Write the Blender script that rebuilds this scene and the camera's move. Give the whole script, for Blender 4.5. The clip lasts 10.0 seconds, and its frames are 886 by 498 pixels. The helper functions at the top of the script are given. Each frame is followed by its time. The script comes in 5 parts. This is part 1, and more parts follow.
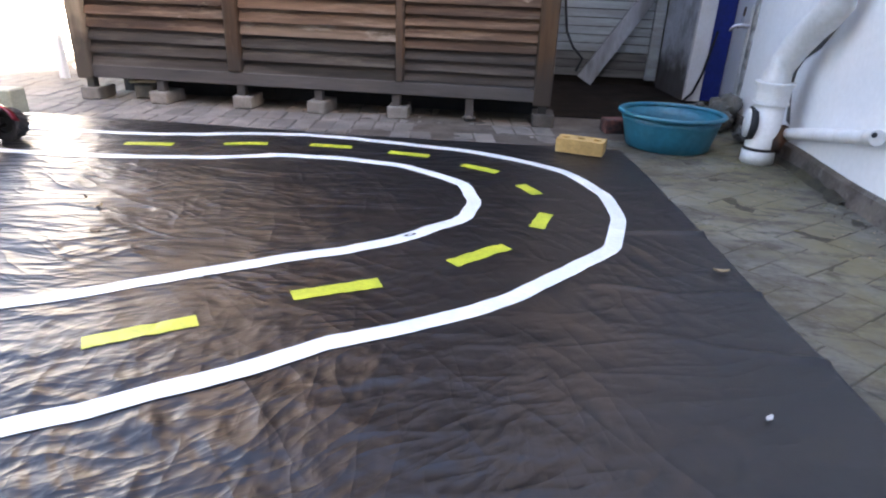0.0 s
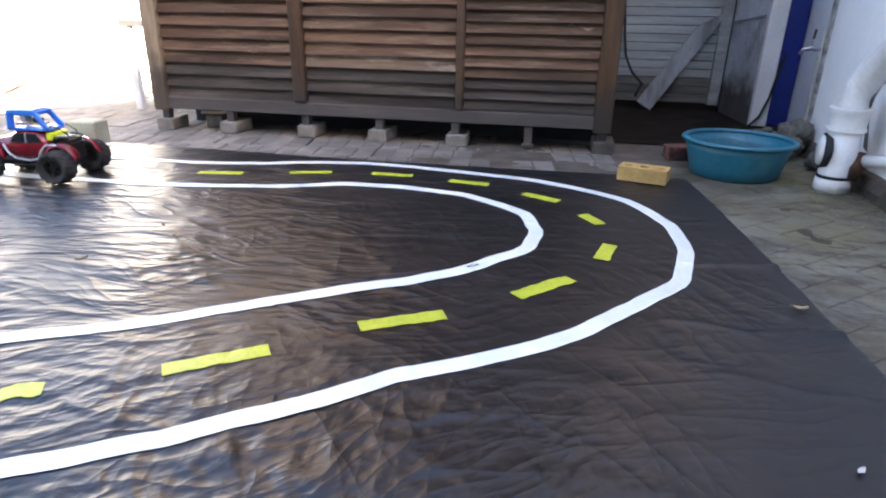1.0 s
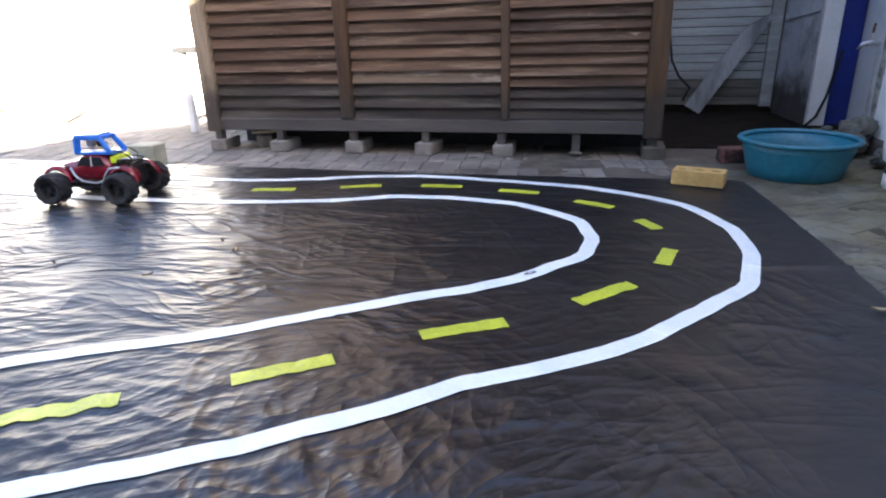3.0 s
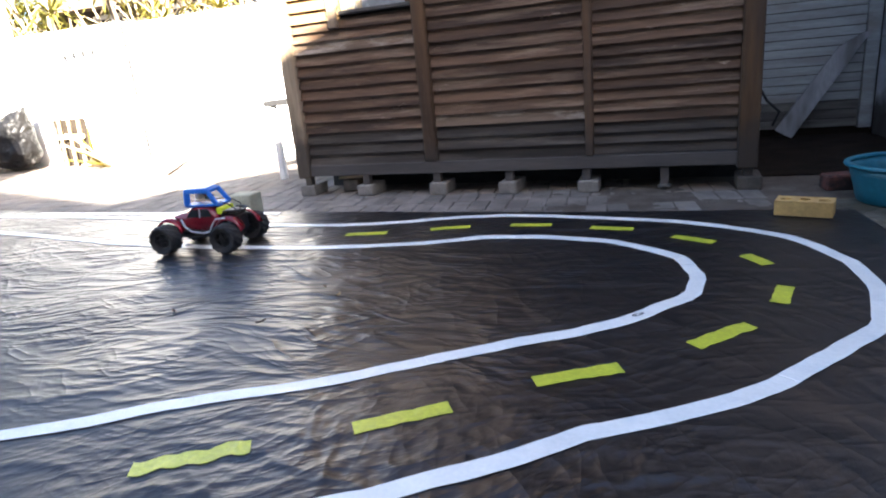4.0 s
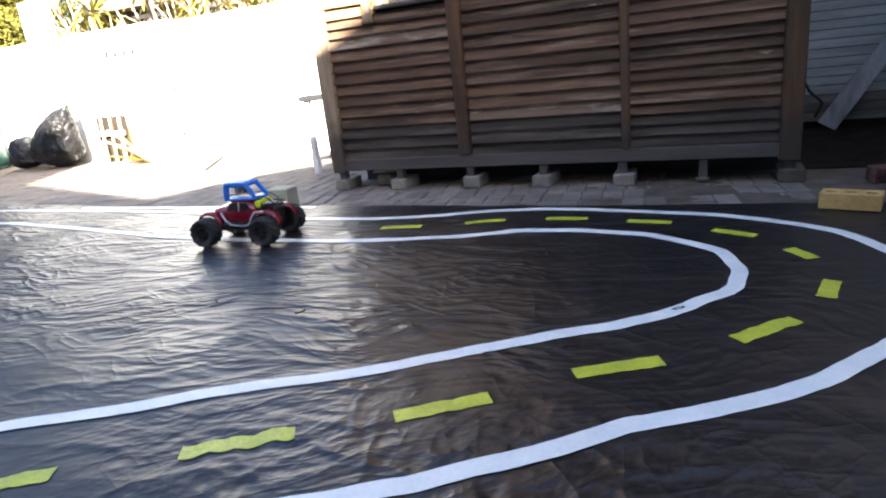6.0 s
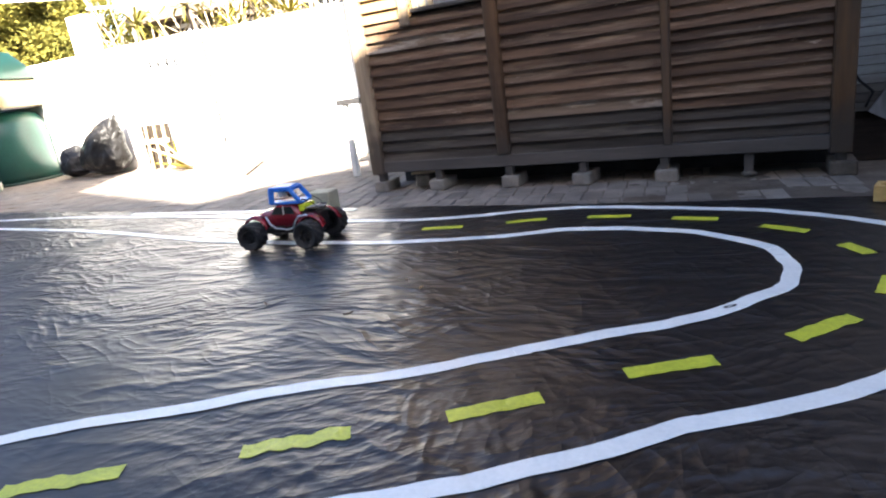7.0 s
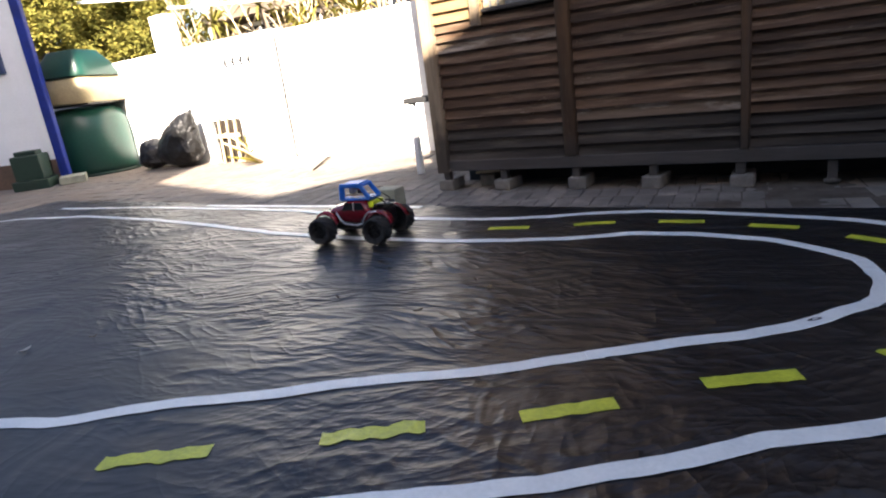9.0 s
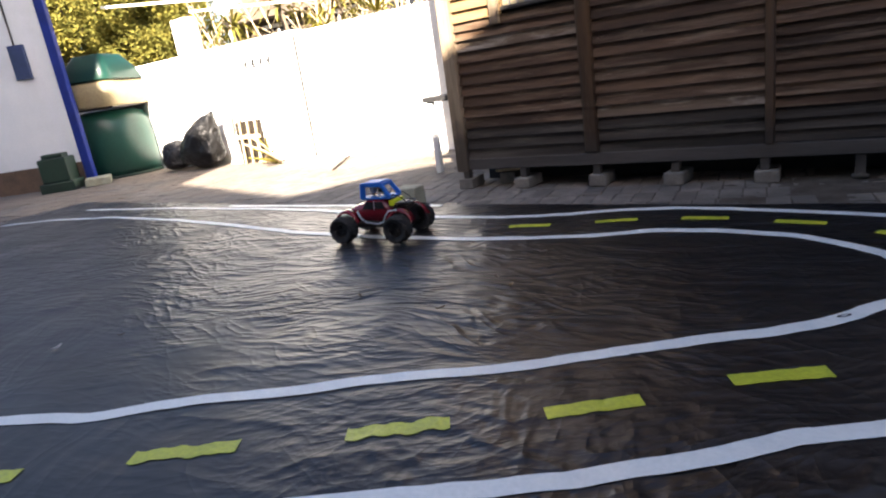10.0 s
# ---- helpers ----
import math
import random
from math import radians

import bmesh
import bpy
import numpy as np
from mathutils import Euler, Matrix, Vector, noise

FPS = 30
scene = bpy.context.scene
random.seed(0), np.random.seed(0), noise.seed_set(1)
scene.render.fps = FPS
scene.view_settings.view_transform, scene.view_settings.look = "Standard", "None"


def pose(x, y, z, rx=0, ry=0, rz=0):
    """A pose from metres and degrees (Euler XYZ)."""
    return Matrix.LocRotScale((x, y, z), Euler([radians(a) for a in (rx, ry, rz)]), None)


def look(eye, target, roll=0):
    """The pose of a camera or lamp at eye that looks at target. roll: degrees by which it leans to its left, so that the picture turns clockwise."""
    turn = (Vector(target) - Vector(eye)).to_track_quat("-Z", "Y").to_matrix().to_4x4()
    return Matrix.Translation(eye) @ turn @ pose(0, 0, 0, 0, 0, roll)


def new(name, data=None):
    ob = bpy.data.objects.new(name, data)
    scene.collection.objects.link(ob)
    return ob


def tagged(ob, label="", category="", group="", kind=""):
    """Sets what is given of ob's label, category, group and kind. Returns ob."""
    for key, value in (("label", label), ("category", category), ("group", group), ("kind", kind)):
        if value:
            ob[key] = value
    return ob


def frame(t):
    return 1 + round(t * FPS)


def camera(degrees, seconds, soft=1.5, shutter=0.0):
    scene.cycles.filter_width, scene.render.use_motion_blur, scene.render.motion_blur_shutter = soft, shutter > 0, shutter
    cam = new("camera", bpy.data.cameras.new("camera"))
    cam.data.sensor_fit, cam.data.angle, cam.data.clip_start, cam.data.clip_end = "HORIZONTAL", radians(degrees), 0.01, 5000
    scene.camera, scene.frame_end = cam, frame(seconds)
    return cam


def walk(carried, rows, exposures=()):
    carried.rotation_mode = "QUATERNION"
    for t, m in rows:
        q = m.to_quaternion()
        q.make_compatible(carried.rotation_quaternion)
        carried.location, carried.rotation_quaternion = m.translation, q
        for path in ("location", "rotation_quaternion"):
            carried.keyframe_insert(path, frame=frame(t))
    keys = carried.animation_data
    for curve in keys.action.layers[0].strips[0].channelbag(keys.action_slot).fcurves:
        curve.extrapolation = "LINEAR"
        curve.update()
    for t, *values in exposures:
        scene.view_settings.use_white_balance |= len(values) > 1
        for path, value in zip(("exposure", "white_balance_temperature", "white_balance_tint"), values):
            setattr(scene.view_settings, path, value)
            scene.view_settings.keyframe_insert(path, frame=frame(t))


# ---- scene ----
cam = camera(72.56, 10.0, soft=2.1)
# seconds, eye x y z, yaw, pitch, roll
PATH = [
    (0.0, 0.1779, 0.0779, 0.6479, 6.94, -23.67, -2.13),
    (0.5, 0.1526, 0.0719, 0.6689, 9.86, -21.33, -0.65),
    (1.0, 0.1431, 0.0779, 0.6710, 11.64, -21.69, -0.83),
    (1.5, 0.1360, 0.0773, 0.6639, 12.16, -22.22, -1.86),
    (2.0, 0.1291, 0.0783, 0.6550, 12.57, -22.90, -2.15),
    (2.5, 0.1208, 0.0765, 0.6620, 12.81, -21.63, -2.52),
    (3.0, 0.1005, 0.0712, 0.6522, 14.79, -20.28, 1.80),
    (3.2, 0.0614, 0.0651, 0.6756, 17.18, -17.72, 3.00),
    (4.3, 0.0122, 0.0409, 0.6885, 21.29, -16.83, 4.84),
    (4.5, 0.0122, 0.0400, 0.6826, 21.99, -17.12, 4.45),
    (5.0, 0.0064, 0.0346, 0.6886, 22.31, -16.51, 5.12),
    (5.5, -0.0044, 0.0341, 0.6845, 23.29, -17.04, 5.31),
    (5.7, -0.0042, 0.0315, 0.6842, 23.13, -16.97, 5.49),
    (6.8, -0.0256, 0.0089, 0.6891, 24.64, -16.77, 7.91),
    (7.0, -0.0317, 0.0027, 0.6965, 26.10, -16.66, 7.64),
    (7.5, -0.0430, -0.0139, 0.6992, 27.15, -16.75, 9.05),
    (8.0, -0.0514, -0.0236, 0.6945, 28.12, -17.62, 9.79),
    (8.5, -0.0598, -0.0282, 0.7176, 29.19, -14.90, 9.20),
    (9.0, -0.0685, -0.0370, 0.7143, 31.60, -16.15, 7.31),
    (9.5, -0.0719, -0.0405, 0.7068, 31.94, -16.98, 8.08),
    (10.0, -0.0763, -0.0478, 0.7118, 33.19, -16.00, 8.06),
]
walk(cam, [(t, pose(x, y, z, 90 + pitch, roll, yaw)) for t, x, y, z, yaw, pitch, roll in PATH],
     exposures=[(0.0, 4.77, 6950, 19), (1.0, 4.65, 6850, 18), (2.5, 4.52, 6600, 17), (3.0, 4.4, 6500, 17), (4.5, 3.7, 6200, 15), (5.5, 3.65, 6200, 15), (7.0, 3.65, 6350, 16), (7.5, 2.91, 6400, 18), (8.0, 2.89, 6400, 18), (10.0, 2.85, 6600, 18)])

# ---------------------------------------------------------------- light
SUN = Vector((0.45, -0.65, 0.471)).normalized()
world = bpy.data.worlds.new("world")
scene.world = world
world.use_nodes = True
wn = world.node_tree
sky = wn.nodes.new("ShaderNodeTexSky")
sky.sky_type = "NISHITA"
sky.sun_disc = False
sky.sun_elevation = math.asin(SUN.z)
sky.sun_rotation = math.atan2(SUN.x, SUN.y)
sky.dust_density = 2.0
wn.nodes["Background"].inputs["Strength"].default_value = 0.052
wn.links.new(sky.outputs[0], wn.nodes["Background"].inputs["Color"])
sun_data = bpy.data.lights.new("sun", "SUN")
sun_data.energy, sun_data.angle, sun_data.color = 5.0, radians(0.5), (1.0, 0.92, 0.75)
sun = new("sun", sun_data)
sun.matrix_world = look(SUN * 40, (0, 0, 0))


# ---------------------------------------------------------------- materials
def mat(name, c1, c2=None, rough=0.6, metal=0.0, scale=6.0, fine=60.0, bump=0.15, dist=0.004, stretch=(1, 1, 1), per=0.0, spec=0.5,
        dirt=None, dirt_scale=2.0, dirt_amount=0.35, rough_var=0.1):
    """Two scales of colour variation, grain bump, optional dirt patches and variation from piece to piece."""
    c2 = c2 or tuple(v * 0.72 for v in c1)
    m = bpy.data.materials.new(name)
    m.use_nodes = True
    nt = m.node_tree
    n, ln = nt.nodes, nt.links
    b = n["Principled BSDF"]
    tc = n.new("ShaderNodeTexCoord")
    mp = n.new("ShaderNodeMapping")
    mp.inputs["Scale"].default_value = stretch
    ln.new(tc.outputs["Object"], mp.inputs["Vector"])
    big = n.new("ShaderNodeTexNoise")
    big.inputs["Scale"].default_value, big.inputs["Detail"].default_value = scale, 5.0
    small = n.new("ShaderNodeTexNoise")
    small.inputs["Scale"].default_value, small.inputs["Detail"].default_value = fine, 4.0
    for t in (big, small):
        ln.new(mp.outputs[0], t.inputs["Vector"])
    if per:
        info = n.new("ShaderNodeObjectInfo")
        off = n.new("ShaderNodeVectorMath")
        off.operation = "MULTIPLY_ADD"
        sc = n.new("ShaderNodeCombineXYZ")
        for k in range(3):
            ln.new(info.outputs["Random"], sc.inputs[k])
        off.inputs[1].default_value = (37, 23, 51)
        ln.new(sc.outputs[0], off.inputs[0])
        ln.new(mp.outputs[0], off.inputs[2])
        for t in (big, small):
            ln.new(off.outputs[0], t.inputs["Vector"])
    ramp = n.new("ShaderNodeMix")
    ramp.data_type = "RGBA"
    ramp.inputs[6].default_value, ramp.inputs[7].default_value = (*c1, 1), (*c2, 1)
    con = n.new("ShaderNodeMapRange")
    con.inputs["From Min"].default_value, con.inputs["From Max"].default_value = 0.35, 0.68
    ln.new(big.outputs["Fac"], con.inputs["Value"])
    ln.new(con.outputs[0], ramp.inputs[0])
    col = ramp.outputs[2]
    g = n.new("ShaderNodeMix")
    g.data_type, g.blend_type = "RGBA", "OVERLAY"
    g.inputs[0].default_value = 0.35
    ln.new(col, g.inputs[6])
    ln.new(small.outputs["Fac"], g.inputs[7])
    col = g.outputs[2]
    if dirt:
        dn = n.new("ShaderNodeTexNoise")
        dn.inputs["Scale"].default_value, dn.inputs["Detail"].default_value, dn.inputs["Roughness"].default_value = dirt_scale, 8.0, 0.7
        ln.new(off.outputs[0] if per else mp.outputs[0], dn.inputs["Vector"])
        dr = n.new("ShaderNodeMapRange")
        dr.inputs["From Min"].default_value, dr.inputs["From Max"].default_value, dr.inputs["To Max"].default_value = 0.5, 0.72, dirt_amount * 2
        ln.new(dn.outputs["Fac"], dr.inputs["Value"])
        dm = n.new("ShaderNodeMix")
        dm.data_type = "RGBA"
        dm.inputs[7].default_value = (*dirt, 1)
        ln.new(dr.outputs[0], dm.inputs[0])
        ln.new(col, dm.inputs[6])
        col = dm.outputs[2]
    if per:
        hv = n.new("ShaderNodeHueSaturation")
        mr = n.new("ShaderNodeMapRange")
        mr.inputs["To Min"].default_value, mr.inputs["To Max"].default_value = 1 - per, 1 + per
        ln.new(info.outputs["Random"], mr.inputs["Value"])
        ln.new(mr.outputs[0], hv.inputs["Value"])
        ln.new(col, hv.inputs["Color"])
        col = hv.outputs[0]
    ln.new(col, b.inputs["Base Color"])
    rr = n.new("ShaderNodeMapRange")
    rr.inputs["To Min"].default_value, rr.inputs["To Max"].default_value = max(0.02, rough - rough_var), min(1, rough + rough_var)
    ln.new(small.outputs["Fac"], rr.inputs["Value"])
    ln.new(rr.outputs[0], b.inputs["Roughness"])
    b.inputs["Metallic"].default_value = metal
    b.inputs["Specular IOR Level"].default_value = spec
    if bump:
        bp = n.new("ShaderNodeBump")
        bp.inputs["Strength"].default_value, bp.inputs["Distance"].default_value = bump, dist
        ln.new(small.outputs["Fac"], bp.inputs["Height"])
        ln.new(bp.outputs[0], b.inputs["Normal"])
    return m


def patches(m, colour, scale, lo, hi, amount, stretch=(1, 1, 1), detail=9.0, rough=0.7, seed=0.0):
    """Lays irregular stains of one colour over a material."""
    n, ln = m.node_tree.nodes, m.node_tree.links
    b = n["Principled BSDF"]
    old = b.inputs["Base Color"].links[0].from_socket
    place = n.new("ShaderNodeNewGeometry")
    mp = n.new("ShaderNodeMapping")
    mp.inputs["Scale"].default_value, mp.inputs["Location"].default_value = stretch, (seed, seed * 0.6, seed * 0.3)
    ln.new(place.outputs["Position"], mp.inputs["Vector"])
    t = n.new("ShaderNodeTexNoise")
    t.inputs["Scale"].default_value, t.inputs["Detail"].default_value, t.inputs["Roughness"].default_value = scale, detail, rough
    ln.new(mp.outputs[0], t.inputs["Vector"])
    r = n.new("ShaderNodeMapRange")
    for k, v in (("From Min", lo), ("From Max", hi), ("To Max", amount)):
        r.inputs[k].default_value = v
    ln.new(t.outputs["Fac"], r.inputs["Value"])
    mx = n.new("ShaderNodeMix")
    mx.data_type = "RGBA"
    mx.inputs[7].default_value = (*colour, 1)
    ln.new(r.outputs[0], mx.inputs[0])
    ln.new(old, mx.inputs[6])
    ln.new(mx.outputs[2], b.inputs["Base Color"])
    return m


def tarp_material():
    """Black plastic sheet with a soft sheen: long sharp wrinkles across it, smooth between them, finer crinkles."""
    m = bpy.data.materials.new("black_plastic_sheet")
    m.use_nodes = True
    nt = m.node_tree
    n, ln = nt.nodes, nt.links
    b = n["Principled BSDF"]
    tc = n.new("ShaderNodeTexCoord")

    def math_node(op, a, c=None, clamp=False):
        q = n.new("ShaderNodeMath")
        q.operation, q.use_clamp = op, clamp
        for k, v in enumerate((a, c)):
            if v is None:
                continue
            if isinstance(v, (int, float)):
                q.inputs[k].default_value = v
            else:
                ln.new(v, q.inputs[k])
        return q.outputs[0]

    def field(sx, sy, rot, shift, detail=2.0, warp=0.12):
        mp = n.new("ShaderNodeMapping")
        mp.vector_type = "TEXTURE"
        mp.inputs["Scale"].default_value, mp.inputs["Rotation"].default_value = (1 / sx, 1 / sy, 1), (0, 0, rot)
        mp.inputs["Location"].default_value = (shift, shift * 0.7, 0)
        wob = n.new("ShaderNodeTexNoise")
        wob.inputs["Scale"].default_value = 2.3
        ln.new(tc.outputs["Object"], wob.inputs["Vector"])
        add = n.new("ShaderNodeVectorMath")
        add.operation = "MULTIPLY_ADD"
        add.inputs[1].default_value = (warp,) * 3
        ln.new(wob.outputs["Color"], add.inputs[0])
        ln.new(tc.outputs["Object"], add.inputs[2])
        ln.new(add.outputs[0], mp.inputs["Vector"])
        t = n.new("ShaderNodeTexNoise")
        t.inputs["Scale"].default_value, t.inputs["Detail"].default_value, t.inputs["Roughness"].default_value = 1.0, detail, 0.45
        ln.new(mp.outputs[0], t.inputs["Vector"])
        return t.outputs["Fac"]

    def crest(v, power):
        """Sharp crests where the field passes its middle."""
        w = math_node("ABSOLUTE", math_node("MULTIPLY", math_node("SUBTRACT", v, 0.5), 4.0))
        return math_node("POWER", math_node("SUBTRACT", 1.0, w, True), power)

    sep = n.new("ShaderNodeSeparateXYZ")
    ln.new(tc.outputs["Object"], sep.inputs[0])
    pulled = n.new("ShaderNodeMapRange")
    pulled.interpolation_type = "SMOOTHSTEP"
    for k, v in (("From Min", 0.45), ("From Max", -0.85), ("To Min", 0.18), ("To Max", 1.0)):
        pulled.inputs[k].default_value = v
    ln.new(sep.outputs[0], pulled.inputs["Value"])
    calm = n.new("ShaderNodeMapRange")
    calm.interpolation_type = "SMOOTHSTEP"
    for k, v in (("From Min", 0.70), ("From Max", 1.40), ("To Min", 0.16), ("To Max", 1.0)):
        calm.inputs[k].default_value = v
    ln.new(sep.outputs[1], calm.inputs["Value"])
    west = math_node("MULTIPLY", pulled.outputs[0], calm.outputs[0])
    total = None
    # along, across, turn, shift, sharpness, height in metres, kept to the pulled western part
    for sx, sy, rot, shift, power, amount, local in ((1.5, 8.0, 0.16, 3.0, 2.2, 0.0098, True), (3.0, 15.0, 0.02, 8.0, 1.9, 0.0072, True), (5.5, 26.0, 0.30, 15.0, 1.6, 0.0040, True), (3.4, 13.0, 0.62, 71.0, 2.0, 0.0066, True), (2.8, 12.0, -0.40, 77.0, 2.0, 0.0060, True),
                                                     (1.3, 8.0, 0.30, 21.0, 2.4, 0.0022, False), (1.5, 9.0, -0.8, 27.0, 2.6, 0.0022, False), (2.2, 8.0, -1.15, 83.0, 1.8, 0.0030, False), (7.0, 16.0, 0.4, 33.0, 1.5, 0.0014, False)):
        v = crest(field(sx, sy, rot, shift), power)
        gap = n.new("ShaderNodeMapRange")
        gap.inputs["From Min"].default_value, gap.inputs["From Max"].default_value = 0.42, 0.62
        ln.new(field(sx * 0.9, sy * 0.16, rot, shift + 5.0, 1.0), gap.inputs["Value"])
        v = math_node("MULTIPLY", math_node("MULTIPLY", v, gap.outputs[0]), amount)
        if local:
            v = math_node("MULTIPLY", v, west)
        total = v if total is None else math_node("ADD", total, v)
    # fine crinkles in the crumpled patch
    dx = math_node("DIVIDE", math_node("ADD", sep.outputs[0], 0.42), 1.0)
    dy = math_node("DIVIDE", math_node("SUBTRACT", sep.outputs[1], 0.80), 0.50)
    near = math_node("SUBTRACT", 1.0, math_node("ADD", math_node("MULTIPLY", dx, dx), math_node("MULTIPLY", dy, dy)), True)
    for sx, sy, rot, shift, amount in ((3.5, 14.0, 1.05, 41.0, 0.0022), (4.0, 16.0, 0.55, 47.0, 0.0022), (4.0, 16.0, 1.75, 53.0, 0.0016), (7.0, 28.0, 0.8, 59.0, 0.0009)):
        v = math_node("MULTIPLY", crest(field(sx, sy, rot, shift), 2.2), amount)
        total = math_node("ADD", total, math_node("MULTIPLY", v, near))
    # crumpled facets with sharp creases between them: cells, turn, stretch, height, kept to the crumpled patch
    for scale, turn, stretch, amount, local in ((7.0, -0.85, 0.30, 0.0050, True), (14.0, -0.6, 0.30, 0.0036, True), (24.0, -1.1, 0.32, 0.0022, True), (3.2, -0.35, 0.40, 0.0022, False), (11.0, -0.7, 0.4, 0.0006, False)):
        mp = n.new("ShaderNodeMapping")
        mp.inputs["Rotation"].default_value, mp.inputs["Scale"].default_value = (0, 0, turn), (stretch, 1, 1)
        bend = n.new("ShaderNodeTexNoise")
        bend.inputs["Scale"].default_value, bend.inputs["Detail"].default_value = scale * 0.45, 3.0
        ln.new(tc.outputs["Object"], bend.inputs["Vector"])
        shift = n.new("ShaderNodeVectorMath")
        shift.operation = "MULTIPLY_ADD"
        shift.inputs[1].default_value = (0.9 / scale,) * 3
        ln.new(bend.outputs["Color"], shift.inputs[0])
        ln.new(tc.outputs["Object"], shift.inputs[2])
        ln.new(shift.outputs[0], mp.inputs["Vector"])
        cell = n.new("ShaderNodeTexVoronoi")
        cell.voronoi_dimensions = "2D"
        cell.inputs["Scale"].default_value = scale
        ln.new(mp.outputs[0], cell.inputs["Vector"])
        v = math_node("MULTIPLY", cell.outputs["Distance"], amount)
        total = math_node("ADD", total, math_node("MULTIPLY", v, near) if local else v)
    bp = n.new("ShaderNodeBump")
    bp.inputs["Strength"].default_value, bp.inputs["Distance"].default_value = 1.0, 1.0
    ln.new(total, bp.inputs["Height"])
    ln.new(bp.outputs[0], b.inputs["Normal"])
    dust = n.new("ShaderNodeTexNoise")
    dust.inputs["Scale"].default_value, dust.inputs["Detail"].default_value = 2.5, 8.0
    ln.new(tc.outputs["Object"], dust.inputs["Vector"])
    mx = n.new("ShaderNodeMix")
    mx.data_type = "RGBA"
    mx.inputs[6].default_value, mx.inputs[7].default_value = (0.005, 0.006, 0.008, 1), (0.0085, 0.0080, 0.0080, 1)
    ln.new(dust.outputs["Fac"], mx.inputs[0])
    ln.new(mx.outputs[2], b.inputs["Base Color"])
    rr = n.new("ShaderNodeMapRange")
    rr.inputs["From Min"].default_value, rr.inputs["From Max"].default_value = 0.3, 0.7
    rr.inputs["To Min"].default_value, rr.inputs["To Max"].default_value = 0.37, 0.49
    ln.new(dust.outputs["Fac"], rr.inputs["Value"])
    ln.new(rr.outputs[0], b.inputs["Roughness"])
    b.inputs["Specular IOR Level"].default_value = 0.52
    b.inputs["Specular Tint"].default_value = (0.96, 0.97, 1.0, 1)
    return m


HOUSE_TIMBER = mat("brown_house_wall", (0.105, 0.078, 0.060), (0.065, 0.050, 0.040), rough=0.85, scale=0.8, fine=9, bump=0.3)
DULL_BLUE = mat("faded_blue_paint", (0.040, 0.062, 0.15), (0.030, 0.048, 0.11), rough=0.5, scale=4, fine=50, bump=0.1)
# paler copy of BLUE_PAINT, the sun on the beam end put into the colour
BLUE_SUNLIT = mat("sunlit_blue_paint", (0.16, 0.30, 0.58), (0.12, 0.24, 0.48), rough=0.45, scale=4, fine=50, bump=0.1)
MOSS = mat("moss", (0.12, 0.11, 0.025), (0.07, 0.075, 0.02), rough=0.95, scale=20, fine=90, bump=0.5)
# colour of the shade painted on the wall beside the swan-neck
NECK_SHADE = mat("neck_shade_plaster", (0.055, 0.052, 0.048), (0.12, 0.115, 0.105), rough=0.7, scale=14, fine=60, bump=0.2)
PEEL = mat("peeling_mortar", (0.42, 0.41, 0.39), (0.10, 0.095, 0.085), rough=0.9, scale=22, fine=90, bump=0.6, dist=0.006)
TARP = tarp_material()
WHITE_TAPE = mat("white_tape", (0.765, 0.80, 0.785), (0.67, 0.71, 0.71), rough=0.45, scale=8, fine=90, bump=0.2, dist=0.002)
YELLOW_TAPE = mat("yellow_tape", (0.50, 0.54, 0.045), (0.40, 0.45, 0.04), rough=0.45, scale=14, fine=90, bump=0.25, dist=0.003)
BOARD = mat("weathered_board", (0.122, 0.072, 0.043), (0.048, 0.029, 0.019), rough=0.7, spec=0.2, scale=1.6, fine=9, stretch=(0.8, 5, 9), bump=0.4, per=0.26,
            dirt=(0.30, 0.215, 0.145), dirt_scale=2.1, dirt_amount=0.36)
patches(BOARD, (0.018, 0.013, 0.010), 1.3, 0.52, 0.72, 0.55, (0.9, 1, 5), seed=4.0)
patches(BOARD, (0.40, 0.31, 0.23), 4.2, 0.63, 0.70, 0.75, (1.0, 1, 3.2), seed=14.0)
BOARD_LOW = mat("grey_weathered_board", (0.060, 0.050, 0.042), (0.024, 0.020, 0.017), rough=0.75, spec=0.15, scale=1.6, fine=9, stretch=(0.8, 5, 9), bump=0.4, per=0.30,
                dirt=(0.14, 0.122, 0.10), dirt_scale=1.9, dirt_amount=0.30)
POST = mat("stained_post", (0.100, 0.056, 0.028), (0.046, 0.028, 0.017), rough=0.65, spec=0.2, scale=1.5, fine=10, stretch=(7, 7, 0.8), bump=0.3, per=0.15, dirt=(0.055, 0.044, 0.036), dirt_scale=1.2, dirt_amount=0.5)
patches(POST, (0.17, 0.12, 0.075), 2.2, 0.58, 0.72, 0.7, (6, 6, 0.7), seed=9.0)


